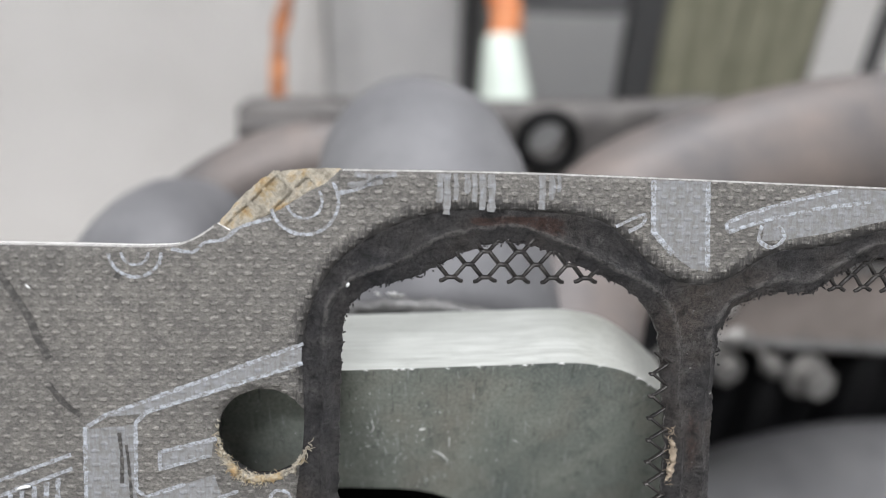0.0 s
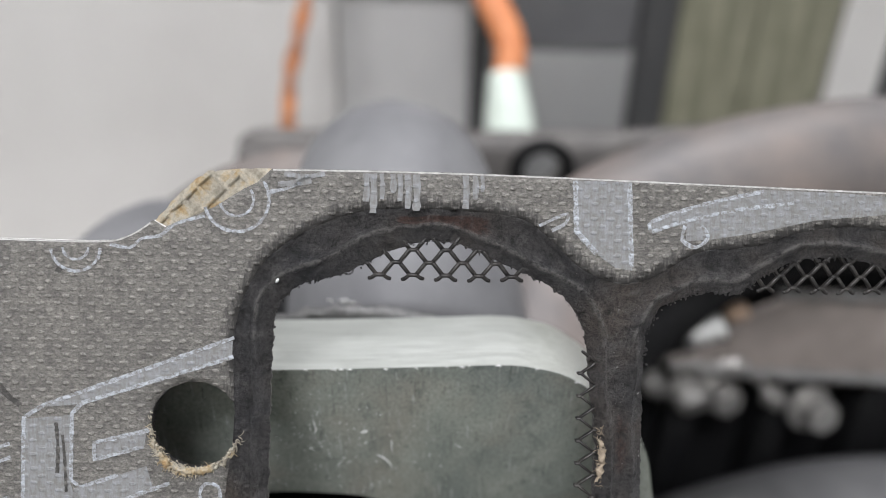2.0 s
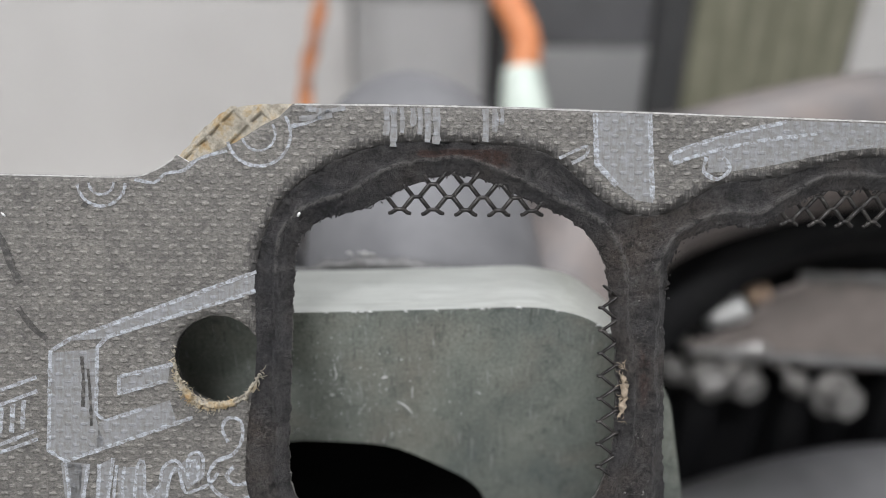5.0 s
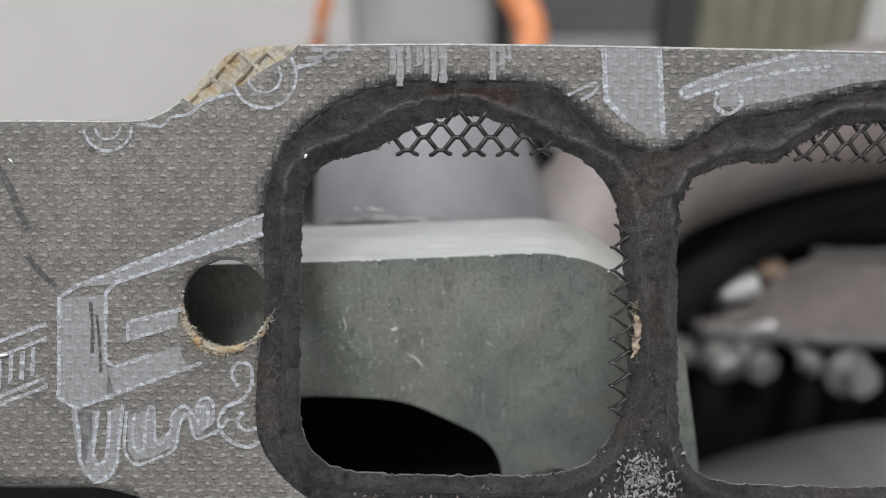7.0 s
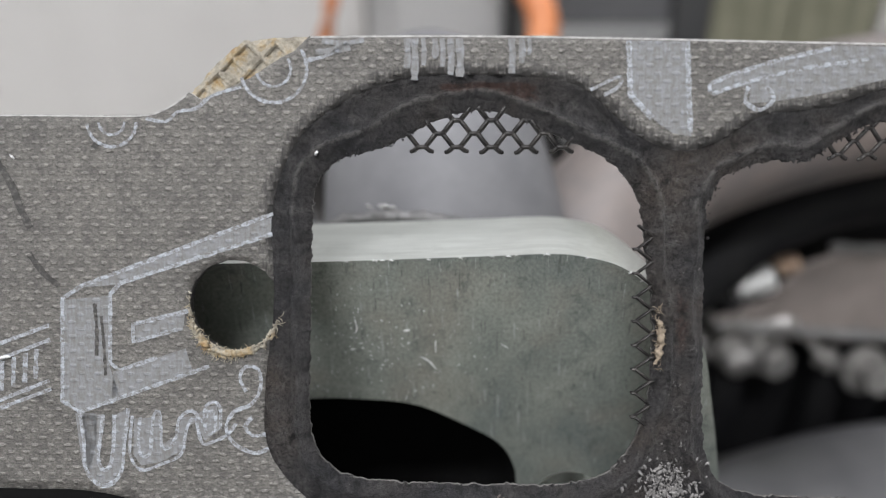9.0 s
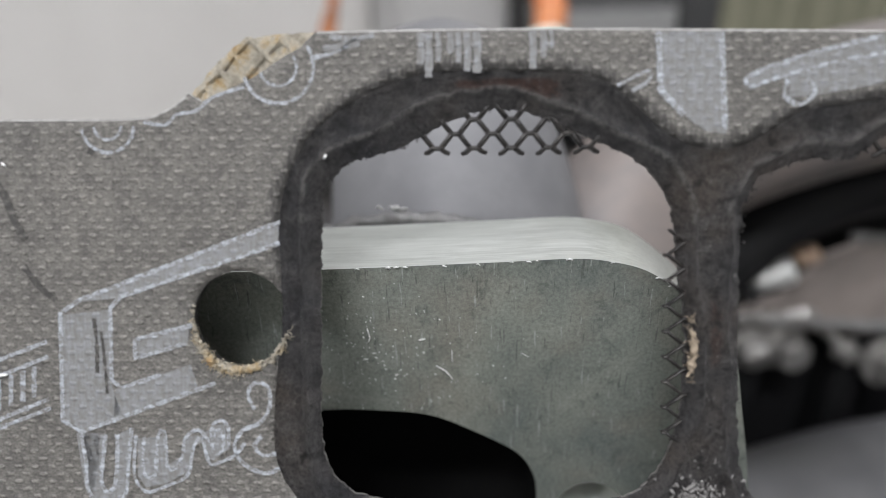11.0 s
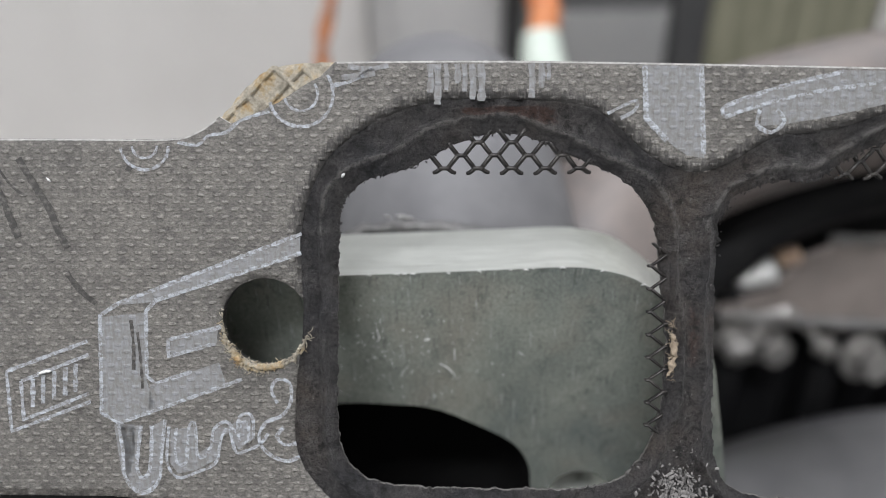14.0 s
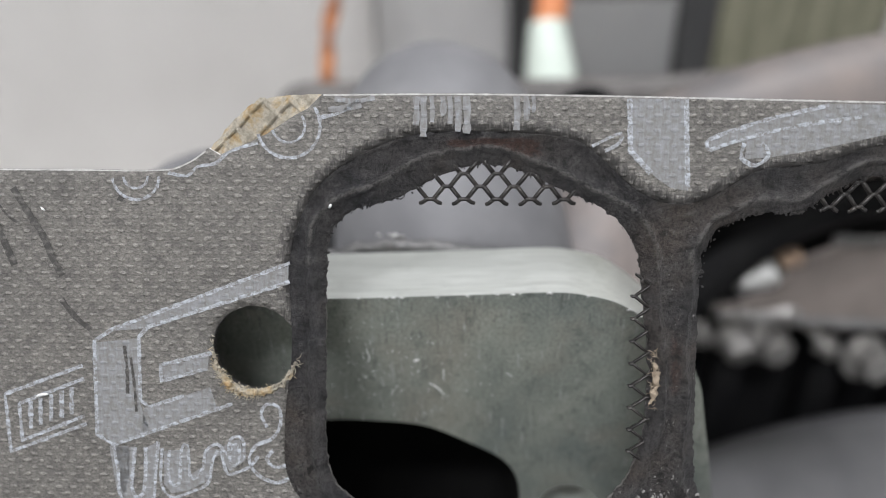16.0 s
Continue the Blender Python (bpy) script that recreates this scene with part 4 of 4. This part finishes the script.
# large outlined block with a stepped bar in it
printed([[(-24.8, 0.9), (-49, -8.2), (-51.5, -9.8), (-51.8, -22.8), (-49.6, -24.2)], [(-24.9, -1.6), (-44.1, -7.8), (-45.4, -9.2), (-45.6, -17.9), (-44.4, -18.8), (-39.6, -17.2)],
         [(-49.6, -24.2), (-33, -18.2)], [(-35.4, -11.2), (-42.6, -13.0), (-42.6, -15.2), (-37, -13.6)]], 0.62)
filled([(-51.3, -10), (-45.5, -9.4), (-45.8, -18), (-44.5, -22), (-49.6, -24), (-51.5, -22.6)])
filled([(-49, -8.4), (-44.1, -8.0), (-25.1, -1.8), (-25.0, 0.5)])
filled([(-45.2, -19.0), (-36, -16), (-35.2, -18.7), (-45.6, -22.5)])
filled([(-42.3, -13.3), (-36, -11.6), (-36.3, -13.7), (-42.3, -14.9)])
# small framed label with worn bars
printed([[(-53.3, -13.2), (-64.3, -17.3), (-64.0, -25.4), (-53.2, -21.3)], [(-53.2, -15.0), (-62.4, -18.6)], [(-53.4, -20.2), (-62.3, -23.8), (-62.4, -18.6)]], 0.6)
for x in (-60.8, -59.4, -57.9, -56.4, -55.0):
    z = -18.2 + (x + 60) * 0.36
    printed([[(x, z + 0.2), (x - 0.2, z - 3.6)]], 0.7)
# row of connected worn waves under the block
printed([[(-49.7, -24.2), (-49.2, -27.9), (-49.2, -30.8), (-48.3, -32.8), (-46.9, -33.7), (-45.5, -33.2), (-44.4, -31.6), (-44.0, -28.3), (-43.4, -23.7)], [(-46.6, -24.5), (-47.0, -27.1), (-47.4, -30.0), (-46.9, -31.6), (-45.9, -31.1), (-45.4, -28.3), (-45.2, -24.5)]], 0.62, smooth_line=True)
printed([[(-42.9, -24.6), (-43.2, -27.1), (-43.3, -29.6), (-42.5, -31.2), (-41.4, -31.6), (-39.4, -30.8), (-37.6, -30.1), (-36.5, -29.0), (-36.2, -27.1), (-35.7, -25.4), (-34.9, -25.0), (-34.5, -26.6), (-34.0, -28.1), (-32.9, -27.9), (-31.7, -27.4), (-30.6, -26.7), (-29.7, -25.4)], [(-41.9, -24.8), (-42.2, -27.5), (-41.9, -29.7), (-40.8, -29.5), (-40.5, -27.1), (-40.2, -24.5), (-39.5, -24.1), (-39.3, -26.2), (-39.2, -28.6), (-38.3, -28.7), (-37.3, -27.1), (-37.0, -25.0), (-35.8, -24.0), (-34.9, -24.1), (-33.9, -25.4), (-33.5, -23.3), (-32.4, -22.7), (-31.7, -23.6), (-31.7, -26.2)], [(-33.7, -26.2), (-33.2, -26.9), (-32.4, -26.2), (-32.4, -24.1), (-33.1, -24.0), (-33.6, -25.0), (-33.7, -26.2)]], 0.52, smooth_line=True)
filled([(-49.5, -24.3), (-46.8, -24.5), (-47.2, -28.7), (-47.4, -30.8), (-46.9, -31.9), (-45.8, -31.3), (-45.1, -24.5), (-43.4, -23.7), (-44.1, -28.7), (-44.6, -31.6), (-45.6, -32.9), (-46.9, -33.4), (-48.2, -32.7), (-48.9, -30.8)])
filled([(-42.7, -25.0), (-40.2, -24.8), (-39.4, -24.5), (-39.2, -28.3), (-37.4, -27.1), (-36.6, -24.8), (-34.9, -24.5), (-33.7, -23.7), (-32.2, -23.0), (-31.7, -26.2), (-33.7, -27.7), (-34.9, -25.4), (-35.8, -25.8), (-36.6, -29.0), (-39.4, -30.5), (-41.9, -31.0), (-42.9, -29.6)])
filled([(-50.2, -24.4), (-47.4, -24.4), (-47.6, -28), (-48.4, -31.5), (-49.6, -30)])
printed([[(-25.6, -28.6), (-27.5, -29.2), (-30, -28), (-31, -26), (-30, -24), (-27.8, -23), (-26.6, -21), (-26.8, -18.6), (-28.4, -18.2), (-29.2, -19.6), (-28.4, -21.4)],
         [(-26.0, -26.8), (-27.6, -27.0), (-28.6, -25.8), (-27.6, -24.6)]], 0.6, smooth_line=True)
# broad stripe, short strokes and the long slanted bar by the second port
filled([(18.4, 21.9), (18.7, 15.6), (22.2, 12.0), (24.0, 10.8), (26.2, 10.4), (25.6, 21.8)], "broad worn white stripe")
printed([[(18.5, 21.9), (18.8, 15.4), (21.5, 12.6)], [(25.5, 21.8), (26.1, 10.8)]], 0.8)
printed([[(14.0, 16.0), (16.0, 17.0), (17.6, 17.6), (17.4, 16.4), (15.6, 15.4)]], 0.5, smooth_line=True)
for x, h, w in ((-8.3, 3.6, 0.9), (-7.4, 5.0, 1.1), (-6.3, 3.2, 0.7), (-4.9, 2.4, 0.8), (-4.0, 3.4, 0.7), (-3.0, 4.4, 0.9), (-1.9, 4.6, 1.2), (4.4, 4.2, 1.0), (5.6, 3.0, 0.9), (6.5, 2.0, 0.6)):
    printed([[(x, 22.2), (x + 0.15, 22.2 - h * 0.5), (x + 0.05, 22.2 - h)]], w, mat=WASH, smooth_line=True)
printed([[(-18.6, 22.0), (-16, 21.6), (-13.5, 22.1)], [(-19.4, 20.6), (-17.5, 20.8), (-15.2, 21.2)]], 0.9, mat=WASH, smooth_line=True)
filled([(28.6, 15.6), (28.4, 16.6), (33.5, 18.9), (43, 21.2), (53, 21.0), (64, 20.4), (60, 18.4), (50, 17.4), (42, 15.6), (36, 14.6), (33, 14.4), (33.2, 16.6)], "long slanted worn white bar")
printed([[(28.6, 15.5), (28.2, 16.4), (29.6, 17.3), (36, 19.4), (43, 21.0)], [(28.6, 15.5), (33, 17.0), (40, 18.6), (47, 19.6)], [(32.9, 16.4), (32.6, 14.6), (34.4, 13.6), (36, 15.0), (35, 16.4)]], 0.6, smooth_line=True)

# dark smears and grey flakes
def mat_smear():
    m, n, l, b = material("dark_smear_streak", 0.55)
    vec, wv = weave(n, l)
    worn = maths(n, l, "SUBTRACT", noise_tex(n, l, vec, 1.2, 6, 0.8), maths(n, l, "MULTIPLY", wv, 0.12))
    l.new(mix(n, l, ramp(n, l, worn, [(0.30, grey(0.0)), (0.52, grey(0.95))]), (0.150, 0.143, 0.130), (0.030, 0.028, 0.026)), b.inputs["Base Color"])
    bump(n, l, b, maths(n, l, "ADD", maths(n, l, "MULTIPLY", wv, 0.6), worn), 0.7, 0.14)
    return m


SMEAR = mat_smear()
for line, w in (([(-65.4, 12.6), (-64.6, 8.5), (-63.4, 5.0), (-61.7, 0.4)], 1.2), ([(-61.2, 10.6), (-59.4, 7.4), (-57.6, 4.4), (-56.4, 1.2), (-55.3, -1.0)], 1.1), ([(-64.2, 9.8), (-62.2, 7.0), (-60.4, 5.8)], 0.4), ([(-55.6, -4.2), (-53.8, -6.6), (-51.9, -8.2)], 0.9),
                # First two strokes of this row stand for a dark unprinted slot, not smears.
                ([(-47.4, -10.4), (-47.2, -13.6), (-47.3, -17.0)], 0.55), ([(-46.6, -12.0), (-46.3, -16.0), (-46.2, -19.5)], 0.45), ([(-47.2, 9.4), (-46.6, 9.0)], 0.8), ([(-68.5, 11.5), (-67.2, 6.0), (-65.8, 1.0), (-64.4, -2.4)], 0.8)):
    bm = bmesh.new()
    ribbon(bm, spline(line, False, 0.4), w, y=-0.1)
    part("dark_streak", bm, SMEAR, gasket, "dark streak on the gasket face")
frays("flake_scatter", [(24.5 + rng.gauss(0, 2.2), -33.5 + rng.gauss(0, 2.0)) for _ in range(380)], 0.22, CHIPM, gasket, "pale loose flakes on the charred web", 8, 0.1)
frays("brown_debris", [(rng.uniform(-14, 16), -36.5 + rng.gauss(0, 0.8)) for _ in range(140)], 0.16, RUSTY, gasket, "brown crumbs under the port", 9, 0.1)
frays("rim_grit", [(rng.uniform(23, 28), rng.uniform(-30, 6)) for _ in range(120)], 0.09, CHIPM, gasket, "tiny pale crumbs on the web", 12, 0.1)

# ---- metal shavings on the flange ----
def sliver(line, w):
    bm = bmesh.new()
    q = spline(line, closed=False, step=0.3)
    n = len(q)
    sweep(bm, [Vector((a * MM, -0.12 * MM - 0.1 * MM * math.sin(3 * i / n), b * MM)) for i, (a, b) in enumerate(q)], [w * MM * (0.35 + 0.65 * math.sin(math.pi * (i + 0.5) / n)) for i in range(n)], 6)
    return smooth(bm, 60)


for line, w in (([(-7.5, -16.2), (-6.2, -17.0), (-5.2, -18.4)], 0.13), ([(-5.2, -13.4), (-5.2, -15.4)], 0.10), ([(-9.9, -11.8), (-8.9, -11.5)], 0.14),
                ([(-17.0, -9.8), (-16.7, -11.4), (-17.1, -12.2)], 0.13), ([(-17.9, -15.1), (-17.2, -14.9)], 0.10), ([(5.6, -14.6), (4.6, -13.9)], 0.07)):
    ob = new("metal_shaving", mesh_of("metal_shaving", sliver(line, w), SHAVING))
    ob.matrix_world = FL
    tagged(ob, "tiny bright curled metal shaving on the steel flange", "metal shaving", "shavings on the flange")
bm = bmesh.new()
rng = random.Random(5)
for _ in range(170):
    x, z = rng.gauss(-14, 8), rng.gauss(-15, 6)
    if inside(np.array([[x, z]]), outer)[0] and not inside(np.array([[x, z]]), fport)[0]:
        s = rng.uniform(0.04, 0.12) * MM
        bmesh.ops.create_icosphere(bm, subdivisions=1, radius=1, matrix=Matrix.Translation((x * MM, -0.02 * MM, z * MM)) @ pose(0, 0, 0, 0, rng.uniform(0, 90), 0) @ Matrix.Diagonal((s * rng.uniform(1, 2), s * 0.6, s, 1)))
ob = new("metal_dust", mesh_of("metal_dust", bm, SHAVING))
ob.matrix_world = FL
tagged(ob, "fine bright metal dust scattered on the flange", "metal dust", kind="stuff")

FI = FL.inverted()
for k in range(7):
    c = FI @ loc(-15.5 + rng.gauss(0, 1.3), 26.5 + rng.gauss(0, 0.4), 2.0 + rng.uniform(-0.3, 0.3)) / MM
    line = [(c.x, c.z), (c.x + rng.uniform(-0.6, 0.6), c.z + 0.4), (c.x + rng.uniform(0.4, 1.3), c.z + rng.uniform(-0.2, 0.3))]
    bm = sliver(line, 0.2)
    bmesh.ops.translate(bm, vec=(0, c.y * MM, 0), verts=bm.verts)
    ob = new("metal_shaving", mesh_of("metal_shaving", bm, SHAVING))
    ob.matrix_world = FL
    tagged(ob, "bright curled metal shaving on the weld bead", "metal shaving", "shavings on the weld")

# small bright flake caught in the printed label, a pale speck on the charred ring
for line, w in (([(-60.0, -17.7), (-59.2, -17.3), (-58.2, -17.2)], 0.24), ([(-19.5, 8.1), (-19.2, 8.6)], 0.22), ([(-57.6, 8.1), (-57.0, 7.6)], 0.14)):
    ob = new("metal_shaving", mesh_of("metal_shaving", sliver(line, w), SHAVING))
    ob.matrix_world = BASE @ Matrix.Translation((0, -0.05 * MM, 0))
    tagged(ob, "small bright metal flake lying on the gasket face", "metal shaving", "shavings on the gasket")
# chips on the burr of the flange's edge
rng = random.Random(21)
for k in range(16):
    x = rng.uniform(-19, 24)
    i = int(np.argmin(np.abs(outer[:, 0] - x) + (outer[:, 1] < -8) * 100))
    cx, cz = outer[i]
    line = [(cx - rng.uniform(0.1, 0.5), cz - 0.1), (cx, cz + rng.uniform(-0.05, 0.15)), (cx + rng.uniform(0.1, 0.5), cz - rng.uniform(0, 0.25))]
    ob = new("metal_shaving", mesh_of("metal_shaving", sliver(line, rng.uniform(0.07, 0.16)), SHAVING))
    ob.matrix_world = FL
    tagged(ob, "tiny bright burr chip on the flange's front edge", "metal shaving", "chips on the flange edge")
